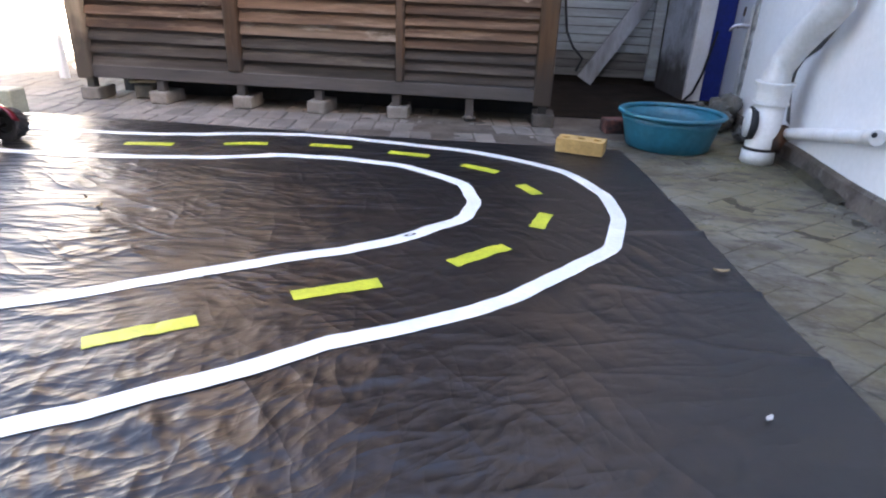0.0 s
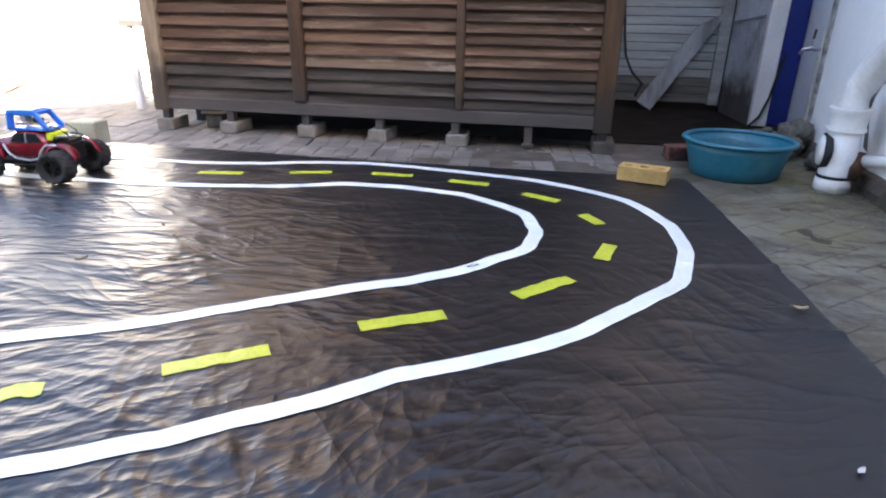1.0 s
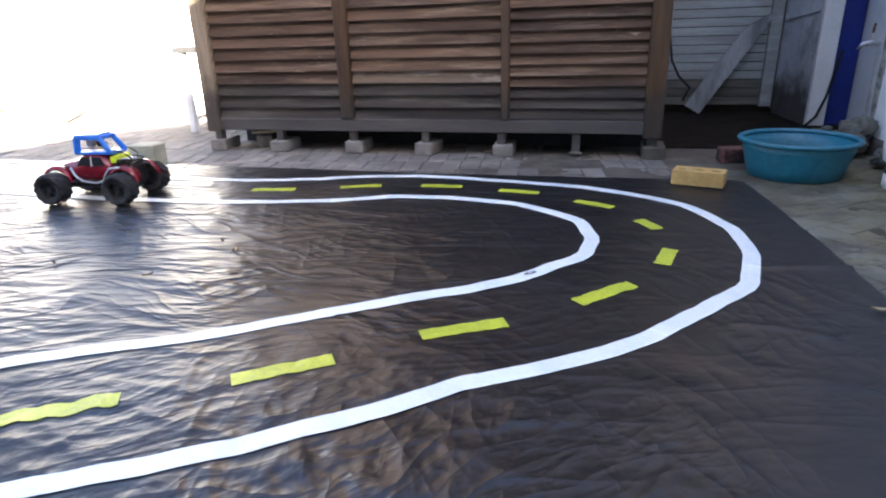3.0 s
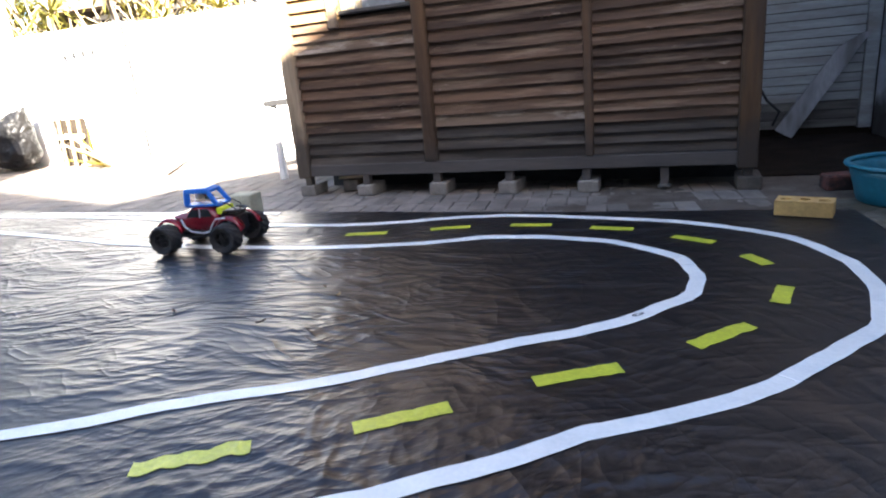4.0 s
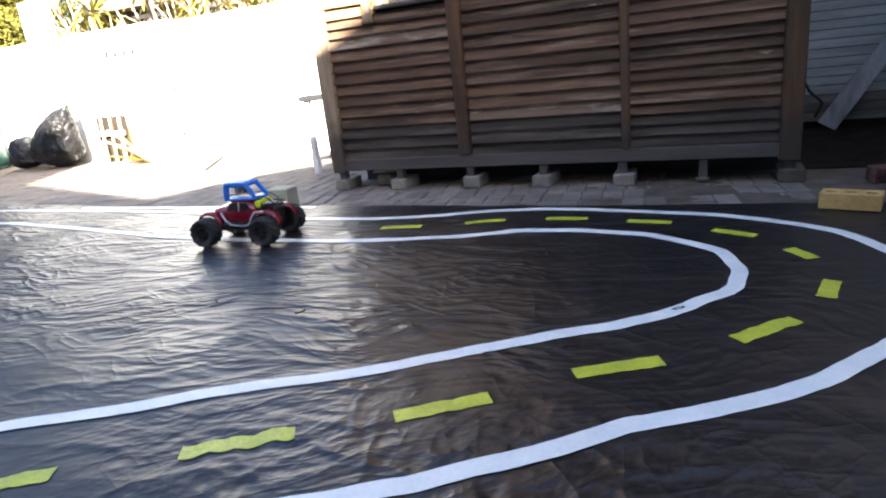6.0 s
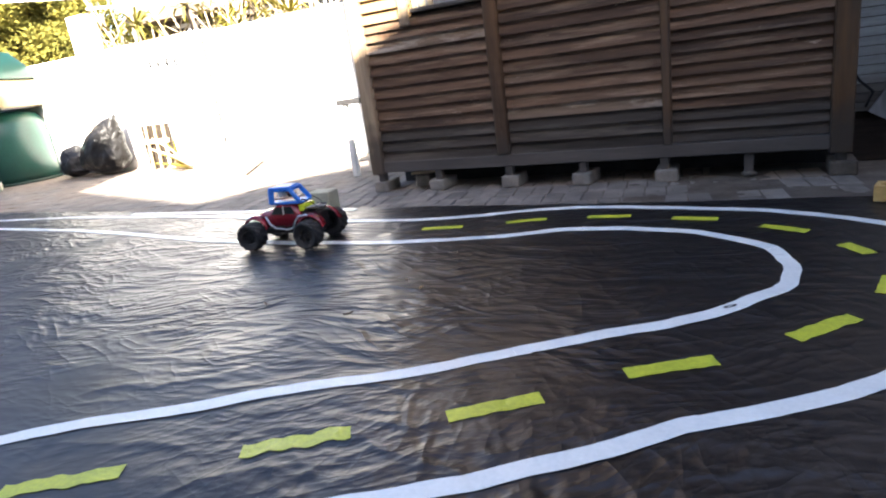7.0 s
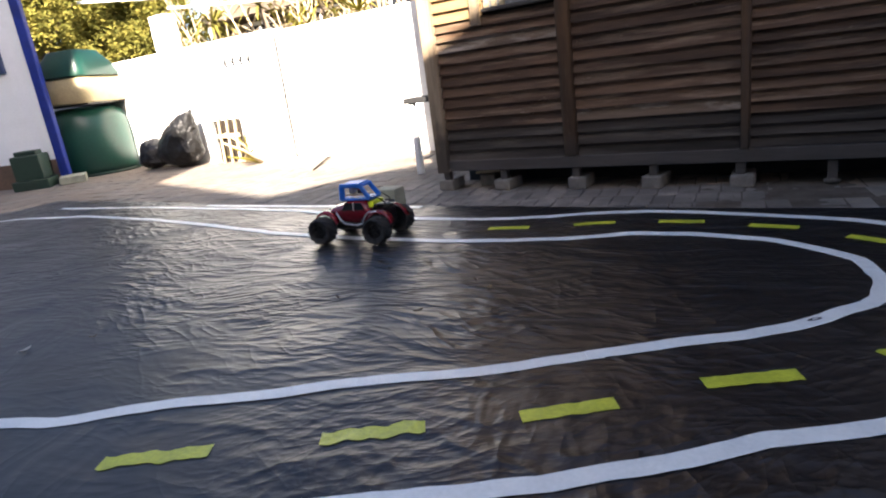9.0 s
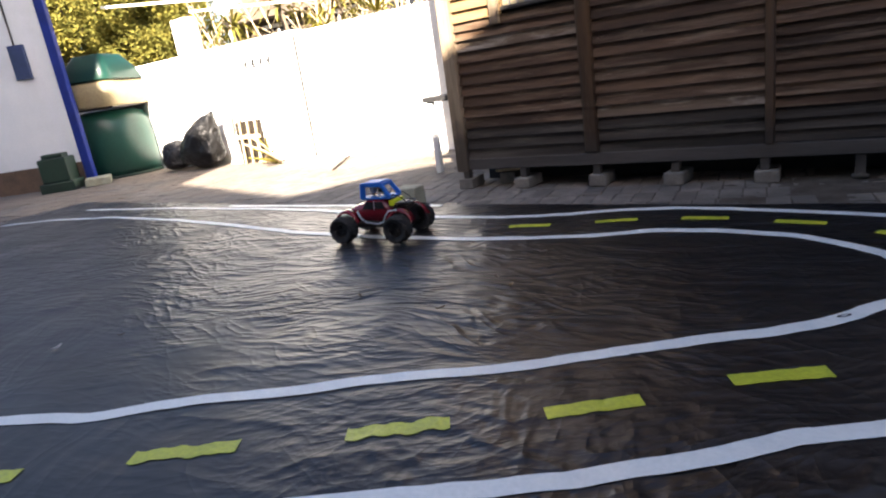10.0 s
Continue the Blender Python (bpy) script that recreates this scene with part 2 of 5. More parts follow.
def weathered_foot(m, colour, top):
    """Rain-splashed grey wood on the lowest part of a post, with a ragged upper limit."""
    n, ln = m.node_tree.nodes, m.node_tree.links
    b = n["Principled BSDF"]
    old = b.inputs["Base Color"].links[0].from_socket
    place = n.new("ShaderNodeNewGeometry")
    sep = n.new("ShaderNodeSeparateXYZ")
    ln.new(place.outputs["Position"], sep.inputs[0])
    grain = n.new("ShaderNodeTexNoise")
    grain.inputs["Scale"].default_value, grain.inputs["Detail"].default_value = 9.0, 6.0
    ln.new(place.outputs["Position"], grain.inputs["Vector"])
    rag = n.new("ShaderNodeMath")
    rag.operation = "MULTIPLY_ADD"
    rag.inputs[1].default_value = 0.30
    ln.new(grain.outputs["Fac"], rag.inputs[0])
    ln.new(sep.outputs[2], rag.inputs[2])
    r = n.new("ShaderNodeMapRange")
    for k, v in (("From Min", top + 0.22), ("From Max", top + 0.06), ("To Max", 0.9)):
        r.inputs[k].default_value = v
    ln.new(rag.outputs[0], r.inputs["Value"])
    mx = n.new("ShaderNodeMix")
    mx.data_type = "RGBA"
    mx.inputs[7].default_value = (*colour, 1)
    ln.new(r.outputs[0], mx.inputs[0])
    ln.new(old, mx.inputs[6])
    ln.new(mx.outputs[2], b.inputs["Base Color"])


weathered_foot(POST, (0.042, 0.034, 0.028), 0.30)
BOARD_WORN = mat("worn_pale_board", (0.17, 0.120, 0.082), (0.085, 0.060, 0.042), rough=0.75, spec=0.15, scale=1.6, fine=9, stretch=(0.8, 5, 9), bump=0.4)
patches(BOARD_WORN, (0.38, 0.32, 0.26), 2.0, 0.50, 0.64, 0.8, (1.0, 1, 5.0), seed=3.0)
# lighter copy of BOARD: sun on the upper boards put into the colour
BOARD_LIT = mat("lit_board", (0.31, 0.200, 0.098), (0.17, 0.106, 0.052), rough=0.7, spec=0.15, scale=1.6, fine=9, stretch=(0.8, 5, 9), bump=0.4, per=0.25)
POST_PALE = mat("bleached_post", (0.34, 0.26, 0.175), (0.20, 0.15, 0.10), rough=0.7, spec=0.2, scale=1.5, fine=10, stretch=(7, 7, 0.8), bump=0.3, dirt=(0.10, 0.075, 0.055), dirt_scale=1.4, dirt_amount=0.3)
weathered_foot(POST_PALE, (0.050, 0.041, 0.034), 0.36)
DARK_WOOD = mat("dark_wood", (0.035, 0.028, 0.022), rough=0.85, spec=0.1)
BEAM = mat("grey_beam", (0.075, 0.066, 0.060), (0.045, 0.039, 0.036), rough=0.75, scale=2, fine=15, stretch=(0.8, 6, 6), bump=0.3)
# darker copy of PIER: the corner's shade is in the colour
PIER_SHADED = mat("shaded_concrete_brick", (0.105, 0.092, 0.078), (0.055, 0.048, 0.041), rough=0.9, spec=0.2, scale=12, fine=120, bump=0.5)
PIER = mat("concrete_brick", (0.225, 0.205, 0.178), (0.125, 0.113, 0.097), rough=0.9, scale=12, fine=120, bump=0.5, per=0.15)
PAVER = mat("grey_paver", (0.228, 0.203, 0.178), (0.138, 0.123, 0.108), rough=0.88, scale=7, fine=110, bump=0.4, per=0.16, dirt=(0.07, 0.062, 0.05), dirt_scale=5)
patches(PAVER, (0.25, 0.215, 0.155), 6.0, 0.55, 0.72, 0.6, seed=2.0)
patches(PAVER, (0.060, 0.052, 0.042), 9.0, 0.58, 0.70, 0.7, seed=12.0)
patches(PAVER, (0.085, 0.076, 0.068), 1.1, 0.44, 0.62, 0.75, (1, 1.4, 1), detail=4.0, seed=0.35)
GROUND = mat("sandy_joint_ground", (0.145, 0.125, 0.104), (0.09, 0.078, 0.065), rough=0.95, scale=3, fine=80, bump=0.5)
CONCRETE = mat("mossy_concrete", (0.195, 0.187, 0.152), (0.105, 0.100, 0.080), rough=0.9, scale=4.5, fine=60, bump=0.5, dist=0.006)
patches(CONCRETE, (0.150, 0.128, 0.056), 2.6, 0.45, 0.62, 0.75, seed=2.0)
patches(CONCRETE, (0.046, 0.040, 0.032), 5.5, 0.52, 0.64, 0.85, (0.8, 1.6, 1), seed=7.0)
patches(CONCRETE, (0.055, 0.047, 0.033), 1.7, 0.46, 0.62, 0.75, (1.0, 1.3, 1), detail=6.0, seed=31.0)
patches(CONCRETE, (0.050, 0.045, 0.036), 11.0, 0.56, 0.64, 0.8, (0.45, 1.6, 1), seed=43.0)
patches(CONCRETE, (0.24, 0.228, 0.205), 4.5, 0.56, 0.70, 0.6, (0.7, 1.5, 1), seed=13.0)
patches(CONCRETE, (0.060, 0.062, 0.028), 14.0, 0.58, 0.70, 0.7, seed=19.0)
PLASTER = mat("white_plaster", (0.84, 0.84, 0.83), (0.78, 0.79, 0.79), rough=0.8, scale=2.5, fine=50, bump=0.2, dirt=(0.56, 0.55, 0.51), dirt_scale=1.6, dirt_amount=0.12)
PLINTH = mat("stained_plinth", (0.16, 0.135, 0.115), (0.075, 0.060, 0.050), rough=0.92, scale=5, fine=60, bump=0.6, dist=0.01, dirt=(0.10, 0.09, 0.06), dirt_scale=6)
patches(PLINTH, (0.035, 0.026, 0.020), 7.0, 0.52, 0.66, 0.8, seed=3.0)
patches(PLINTH, (0.30, 0.28, 0.25), 9.0, 0.60, 0.72, 0.7, seed=8.0)
GREY_RENDER = mat("grey_render", (0.34, 0.32, 0.30), (0.26, 0.245, 0.23), rough=0.9)
BROWN_PLINTH = mat("brown_plinth", (0.16, 0.10, 0.065), (0.10, 0.07, 0.05), rough=0.9)
SLAT = mat("white_painted_slat", (0.34, 0.37, 0.37), (0.22, 0.245, 0.245), rough=0.6, scale=4, fine=30, stretch=(0.6, 4, 6), per=0.08, dirt=(0.33, 0.31, 0.28), dirt_scale=4, dirt_amount=0.3)
patches(SLAT, (0.14, 0.12, 0.095), 3.0, 0.52, 0.74, 0.7, (0.7, 1, 2), seed=5.0)
SLAT_LOW = mat("dark_low_slat", (0.15, 0.145, 0.13), (0.075, 0.07, 0.06), rough=0.75, scale=4, fine=30, stretch=(0.6, 4, 6), per=0.12)
GREY_PANEL = mat("grey_fibre_panel", (0.60, 0.62, 0.65), (0.46, 0.48, 0.50), rough=0.8, scale=3, fine=60, dirt=(0.12, 0.11, 0.10), dirt_scale=2.5, dirt_amount=0.4)
patches(GREY_PANEL, (0.10, 0.080, 0.055), 2.2, 0.50, 0.68, 0.85, (1, 1, 0.8), seed=6.0)
PLANK = mat("weathered_grey_plank", (0.30, 0.31, 0.32), (0.17, 0.175, 0.18), rough=0.85, spec=0.15, scale=3, fine=24, stretch=(3, 3, 0.7), bump=0.3, dirt=(0.10, 0.085, 0.07), dirt_scale=3, dirt_amount=0.4)
weathered_foot(GREY_PANEL, (0.060, 0.050, 0.040), 0.24)
BLUE_PAINT = mat("blue_paint", (0.009, 0.026, 0.22), (0.007, 0.020, 0.15), rough=0.4, scale=4, fine=50, bump=0.1)
PVC = mat("white_pvc", (0.74, 0.74, 0.72), (0.64, 0.64, 0.62), rough=0.38, scale=6, fine=60, bump=0.08, dirt=(0.40, 0.36, 0.30), dirt_scale=5, dirt_amount=0.22)
RUST = mat("rusty_iron", (0.10, 0.042, 0.020), (0.028, 0.018, 0.014), rough=0.9, scale=20, fine=120, bump=0.6)
BLACK_RUBBER = mat("black_rubber", (0.018, 0.018, 0.019), (0.010, 0.010, 0.011), rough=0.8, scale=20, fine=140, bump=0.3)
TUB = mat("teal_plastic", (0.011, 0.145, 0.205), (0.009, 0.115, 0.168), rough=0.42, scale=4, fine=40, bump=0.08, dirt=(0.10, 0.22, 0.25), dirt_scale=5, dirt_amount=0.15)
YELLOW_BRICK = mat("yellow_clay_brick", (0.52, 0.34, 0.12), (0.40, 0.25, 0.085), rough=0.9, scale=14, fine=110, bump=0.5)
RED_BRICK = mat("red_clay_brick", (0.14, 0.048, 0.034), (0.06, 0.028, 0.023), rough=0.9, scale=14, fine=110, bump=0.5)
patches(RED_BRICK, (0.022, 0.016, 0.014), 12.0, 0.48, 0.58, 0.85, seed=5.0)
STONE = mat("grey_stone", (0.15, 0.138, 0.118), (0.048, 0.043, 0.036), rough=0.92, scale=7, fine=60, bump=0.6)
GREEN_BLOCK = mat("pale_concrete_block", (0.36, 0.36, 0.27), (0.25, 0.25, 0.19), rough=0.92, scale=9, fine=100, bump=0.6, dist=0.006)
GREEN_PLASTIC = mat("green_plastic", (0.007, 0.052, 0.036), (0.005, 0.038, 0.028), rough=0.35, scale=3, fine=40, bump=0.08)
DARK_GREEN = mat("dark_green_plastic", (0.0112, 0.0341, 0.0217), (0.0074, 0.0248, 0.0161), rough=0.5)
BEIGE = mat("beige_fibreglass", (0.40, 0.32, 0.17), (0.33, 0.26, 0.14), rough=0.45, scale=3, fine=40, bump=0.08)
BAG = mat("black_bag", (0.007, 0.007, 0.0075), (0.011, 0.011, 0.012), rough=0.34, spec=0.45, scale=9, fine=26, bump=0.7, dist=0.02)
PALE_WOOD = mat("pale_wood", (0.52, 0.42, 0.27), (0.38, 0.30, 0.19), rough=0.7, scale=3, fine=30, stretch=(4, 4, 0.7), per=0.1)
WHITE_PAINT = mat("white_paint", (0.78, 0.78, 0.77), (0.68, 0.68, 0.67), rough=0.5, scale=5, fine=50, bump=0.1)
LEAF = mat("leaf_green", (0.190, 0.180, 0.040), (0.105, 0.108, 0.026), rough=0.8, spec=0.1, scale=3, fine=20, bump=0)
LEAF_YELLOW = mat("leaf_yellow", (0.26, 0.225, 0.048), (0.16, 0.145, 0.034), rough=0.8, spec=0.1, scale=3, fine=20, bump=0)
for leaf in (LEAF, LEAF_YELLOW):
    # thin leaves let part of the light through
    ln, out_n, face = leaf.node_tree.links, leaf.node_tree.nodes["Material Output"], leaf.node_tree.nodes["Principled BSDF"]
    thin, both = leaf.node_tree.nodes.new("ShaderNodeBsdfTranslucent"), leaf.node_tree.nodes.new("ShaderNodeMixShader")
    ln.new(face.inputs["Base Color"].links[0].from_socket, thin.inputs["Color"])
    both.inputs[0].default_value = 0.30
    ln.new(face.outputs[0], both.inputs[1])
    ln.new(thin.outputs[0], both.inputs[2])
    ln.new(both.outputs[0], out_n.inputs["Surface"])
BARK = mat("bark", (0.16, 0.12, 0.085), (0.09, 0.07, 0.05), rough=0.9, scale=8, fine=40, stretch=(3, 3, 0.6), bump=0.6, dist=0.02)
RED_SHELL = mat("red_lacquer", (0.17, 0.006, 0.014), (0.12, 0.005, 0.011), rough=0.22, scale=8, fine=60, bump=0.02)
SILVER = mat("silver_trim", (0.62, 0.62, 0.64), rough=0.3, metal=0.6, bump=0)
BLUE_PRINT = mat("blue_printed_plastic", (0.010, 0.16, 0.62), (0.008, 0.13, 0.52), rough=0.45, scale=20, fine=200, bump=0.1, dist=0.001)
NEON = mat("neon_yellow_plastic", (0.62, 0.74, 0.02), rough=0.45, bump=0)
BLACK_PLASTIC = mat("black_plastic", (0.012, 0.012, 0.013), rough=0.45, bump=0.05)
ELECTRONICS = mat("circuit_board", (0.20, 0.17, 0.16), (0.42, 0.40, 0.38), rough=0.5, scale=60, fine=200)
GLASS_DARK = mat("dark_window", (0.02, 0.022, 0.025), rough=0.08, bump=0)
PANE_GREY = mat("pale_grey_pane", (0.30, 0.31, 0.32), (0.20, 0.21, 0.22), rough=0.25, scale=4, fine=30, bump=0.02)
MOSSY_SOIL = mat("mossy_soil", (0.060, 0.052, 0.033), (0.024, 0.020, 0.013), rough=0.95, scale=14, fine=80, bump=0.7, dist=0.01, dirt=(0.10, 0.095, 0.035), dirt_scale=6, dirt_amount=0.4)
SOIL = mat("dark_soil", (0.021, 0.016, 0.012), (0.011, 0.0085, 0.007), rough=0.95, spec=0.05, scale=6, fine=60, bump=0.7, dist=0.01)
DRY_LEAF = mat("dry_leaf", (0.36, 0.28, 0.16), (0.22, 0.16, 0.09), rough=0.8)


# ---------------------------------------------------------------- helpers
def mesh_of(name, bm, material, smooth=False):
    bmesh.ops.recalc_face_normals(bm, faces=bm.faces[:])
    me = bpy.data.meshes.new(name)
    bm.to_mesh(me)
    bm.free()
    if smooth:
        for p in me.polygons:
            p.use_smooth = True
    me.materials.append(material)
    return me


def part(name, bm, material, parent=None, label="", smooth=False, kind="", at=None):
    ob = new(name, mesh_of(name, bm, material, smooth))
    if parent is not None:
        ob.parent = parent
    if at is not None:
        ob.matrix_basis = at
    return tagged(ob, label=label, kind=kind)


def thing(name, label, category, group="", kind="", at=None):
    ob = new(name)
    ob.empty_display_size = 0.05
    if at is not None:
        ob.matrix_basis = at
    return tagged(ob, label, category, group, kind)


def box(x0, x1, y0, y1, z0, z1, bevel=0.0, segs=1, bm=None):
    out = bm or bmesh.new()
    r = bmesh.ops.create_cube(out, size=1.0, matrix=Matrix.Translation(((x0 + x1) / 2, (y0 + y1) / 2, (z0 + z1) / 2)) @ Matrix.Diagonal((x1 - x0, y1 - y0, z1 - z0, 1)))
    if bevel:
        es = list({e for v in r["verts"] for e in v.link_edges})
        bmesh.ops.bevel(out, geom=es, offset=bevel, segments=segs, affect="EDGES", profile=0.6)
    return out


def rod(a, b, r0, r1=None, n=12, bm=None, caps=True):
    """A round bar from a to b."""
    out = bm or bmesh.new()
    a, b = Vector(a), Vector(b)
    m = Matrix.Translation((a + b) / 2) @ (b - a).to_track_quat("Z", "Y").to_matrix().to_4x4()
    bmesh.ops.create_cone(out, cap_ends=caps, segments=n, radius1=r0, radius2=r0 if r1 is None else r1, depth=(b - a).length, matrix=m)
    return out


def bar(a, b, w, h, bm=None, bevel=0.0):
    """A square bar from a to b, w wide and h high."""
    out = bm or bmesh.new()
    a, b = Vector(a), Vector(b)
    d = b - a
    m = Matrix.Translation((a + b) / 2) @ d.to_track_quat("X", "Z").to_matrix().to_4x4() @ Matrix.Diagonal((d.length, w, h, 1))
    r = bmesh.ops.create_cube(out, size=1.0, matrix=m)
    if bevel:
        es = list({e for v in r["verts"] for e in v.link_edges})
        bmesh.ops.bevel(out, geom=es, offset=bevel, segments=1, affect="EDGES")
    return out


def lathe(profile, n=40, bm=None, wobble=0.0, seed=0.0, ring_only=False):
    """A turned form about z from (radius, height) pairs; ring_only joins the last pair to the first."""
    out = bm or bmesh.new()
    rings = []
    for r, z in profile:
        ring = []
        for i in range(n):
            a = 2 * math.pi * i / n
            k = r * (1 + wobble * noise.noise((math.cos(a) * 1.5 + seed, math.sin(a) * 1.5, z * 3)))
            ring.append(out.verts.new((k * math.cos(a), k * math.sin(a), z)))
        rings.append(ring)
    for p, q in zip(rings, rings[1:]):
        for i in range(n):
            out.faces.new((p[i], p[(i + 1) % n], q[(i + 1) % n], q[i]))
    if ring_only:
        for i in range(n):
            out.faces.new((rings[-1][i], rings[-1][(i + 1) % n], rings[0][(i + 1) % n], rings[0][i]))
    else:
        for ring in (rings[0], rings[-1]):
            out.faces.new(ring)
    return out


def tube(points, r, n=16, bm=None, closed_ends=True):
    """A round pipe through points."""
    out = bm or bmesh.new()
    pts = [Vector(p) for p in points]
    rs = r if isinstance(r, (list, tuple)) else [r] * len(pts)
    rings, up = [], Vector((0.03, 0.02, 1))
    for i, p in enumerate(pts):
        d = (pts[min(i + 1, len(pts) - 1)] - pts[max(i - 1, 0)]).normalized()
        s = d.cross(up if abs(d.dot(up.normalized())) < 0.95 else Vector((1, 0.1, 0))).normalized()
        u = s.cross(d).normalized()
        if rings and s.dot(last) < 0:
            s, u = -s, -u
        last = s
        rings.append([out.verts.new(p + rs[i] * (math.cos(2 * math.pi * k / n) * s + math.sin(2 * math.pi * k / n) * u)) for k in range(n)])
    for a, b in zip(rings, rings[1:]):
        for k in range(n):
            out.faces.new((a[k], a[(k + 1) % n], b[(k + 1) % n], b[k]))
    if closed_ends:
        out.faces.new(rings[0])
        out.faces.new(rings[-1])
    return out


def taped_line(nodes, step=0.03):
    """Points along straight runs from node to node, with the corners a little eased."""
    p = [Vector((*q, 0)) for q in nodes]
    eased = [p[0]]
    for a, b, c in zip(p, p[1:], p[2:]):
        k = min(0.3, 0.025 / max((b - a).length, 1e-6)), min(0.3, 0.025 / max((c - b).length, 1e-6))
        eased += [b.lerp(a, k[0]), b.lerp(c, k[1])]
    eased.append(p[-1])
    out = []
    for a, b in zip(eased, eased[1:]):
        n = max(1, round((b - a).length / step))
        out += [a.lerp(b, i / n) for i in range(n)]
    return out + [eased[-1]]


def rock(size, seed, n=2, rough=0.25):
    out = bmesh.new()
    bmesh.ops.create_icosphere(out, subdivisions=n, radius=1.0)
    for v in out.verts:
        k = 1 + rough * noise.noise(v.co * 1.3 + Vector((seed, seed * 2, 0))) + 0.4 * rough * noise.noise(v.co * 4 + Vector((seed, 0, 3)))
        v.co = Vector((v.co.x * size[0] * k, v.co.y * size[1] * k, v.co.z * size[2] * k))
    lo = min(v.co.z for v in out.verts)
    for v in out.verts:
        v.co.z = max(v.co.z - lo - 0.12 * size[2], 0)
    return out


# ---------------------------------------------------------------- ground
PAVE = -0.012
gb = bmesh.new()
bmesh.ops.create_grid(gb, x_segments=40, y_segments=40, size=300)
ground = part("ground", gb, GROUND, label="sandy ground under grey paving", kind="structure", at=pose(0, 0, -0.022))
tagged(ground, category="ground")

# ---------------------------------------------------------------- black sheet and its tape
def ridge(v, p=0.7):
    return 0.45 - abs(noise.noise(v)) ** p


def make_folds(seed):
    """Short sharp folds pulled out of the sheet where it is crumpled: middle, direction, half length, half width, height."""
    rnd = random.Random(seed)
    out = []
    for k in range(120):
        x, y = rnd.gauss(-0.42, 0.50), rnd.gauss(0.80, 0.18)
        a = radians(rnd.choice((rnd.gauss(62, 22), rnd.gauss(120, 20), rnd.gauss(20, 15)))) - 0.25 * (x + 0.4)
        fade = math.exp(-((x + 0.42) / 0.75) ** 2)
        out.append((x, y, math.cos(a), math.sin(a), rnd.uniform(0.04, 0.20), rnd.uniform(0.005, 0.013), fade * rnd.uniform(0.001, 0.0045) * rnd.choice((1, 1, 1, -0.7))))
    # long creases that can be told apart: from, to, height, half width
    for x0, y0, x1, y1, h, w in ((-1.66, 0.835, -1.40, 0.955, 0.013, 0.022), (-1.46, 0.93, -1.16, 1.010, 0.014, 0.022), (-1.15, 0.79, -0.94, 0.805, 0.010, 0.012), (-1.28, 0.68, -1.18, 0.73, 0.009, 0.012),
                                 (-1.20, 0.727, -1.085, 0.718, 0.009, 0.012), (-0.975, 0.838, -0.845, 0.858, 0.009, 0.010), (-1.03, 0.927, -0.895, 0.933, 0.009, 0.010), (-0.92, 0.718, -0.80, 0.725, 0.009, 0.010),
                                 (-0.288, 0.94, -0.296, 1.16, 0.010, 0.012), (-0.370, 0.87, -0.393, 1.06, 0.010, 0.014), (-0.372, 0.70, -0.400, 0.785, 0.008, 0.010), (-0.402, 0.765, -0.36, 0.85, 0.008, 0.010),
                                 (-0.352, 0.835, -0.25, 0.783, 0.009, 0.010), (-0.256, 0.775, -0.247, 0.84, 0.008, 0.010)):
        l = math.hypot(x1 - x0, y1 - y0)
        out.append(((x0 + x1) / 2, (y0 + y1) / 2, (x1 - x0) / l, (y1 - y0) / l, l / 2, w, 0.33 * h))
    # straight fold lines left from the packing
    for x0, y0, x1, y1, h in ((0.475, 1.789, 1.06, 1.864, 0.013), (0.50, 1.376, 1.14, 1.520, 0.013), (0.36, 1.448, 0.66, 1.385, 0.007), (0.42, 1.218, 0.66, 1.185, 0.006), (0.58, 1.180, 1.10, 1.130, 0.012), (-0.2, 2.05, 0.5, 2.06, 0.003)):
        l = math.hypot(x1 - x0, y1 - y0)
        out.append(((x0 + x1) / 2, (y0 + y1) / 2, (x1 - x0) / l, (y1 - y0) / l, l / 2, 0.009, h))
    return out


FOLDS = make_folds(5)


def folds(x, y):
    z = 0.0
    for cx, cy, c, q, l, w, h in FOLDS:
        u = (x - cx) * c + (y - cy) * q
        if abs(u) < l:
            v = abs((y - cy) * c - (x - cx) * q + (0.25 * u * u / l if l < 0.19 else 0.0))
            if v < 5 * w:
                t = 1 - (u / l) ** 2
                z += h * t * math.exp(-v / (w * (0.6 + 0.7 * t)))
    if z:
        d = min(abs(y - (1.30 + 0.72 * (x + 0.55))), abs(y - (0.745 + 0.70 * (x + 0.55))) if x < 0.1 else 9.0)
        z *= min(1.0, max(0.25, (d - 0.015) / 0.06))
    return z


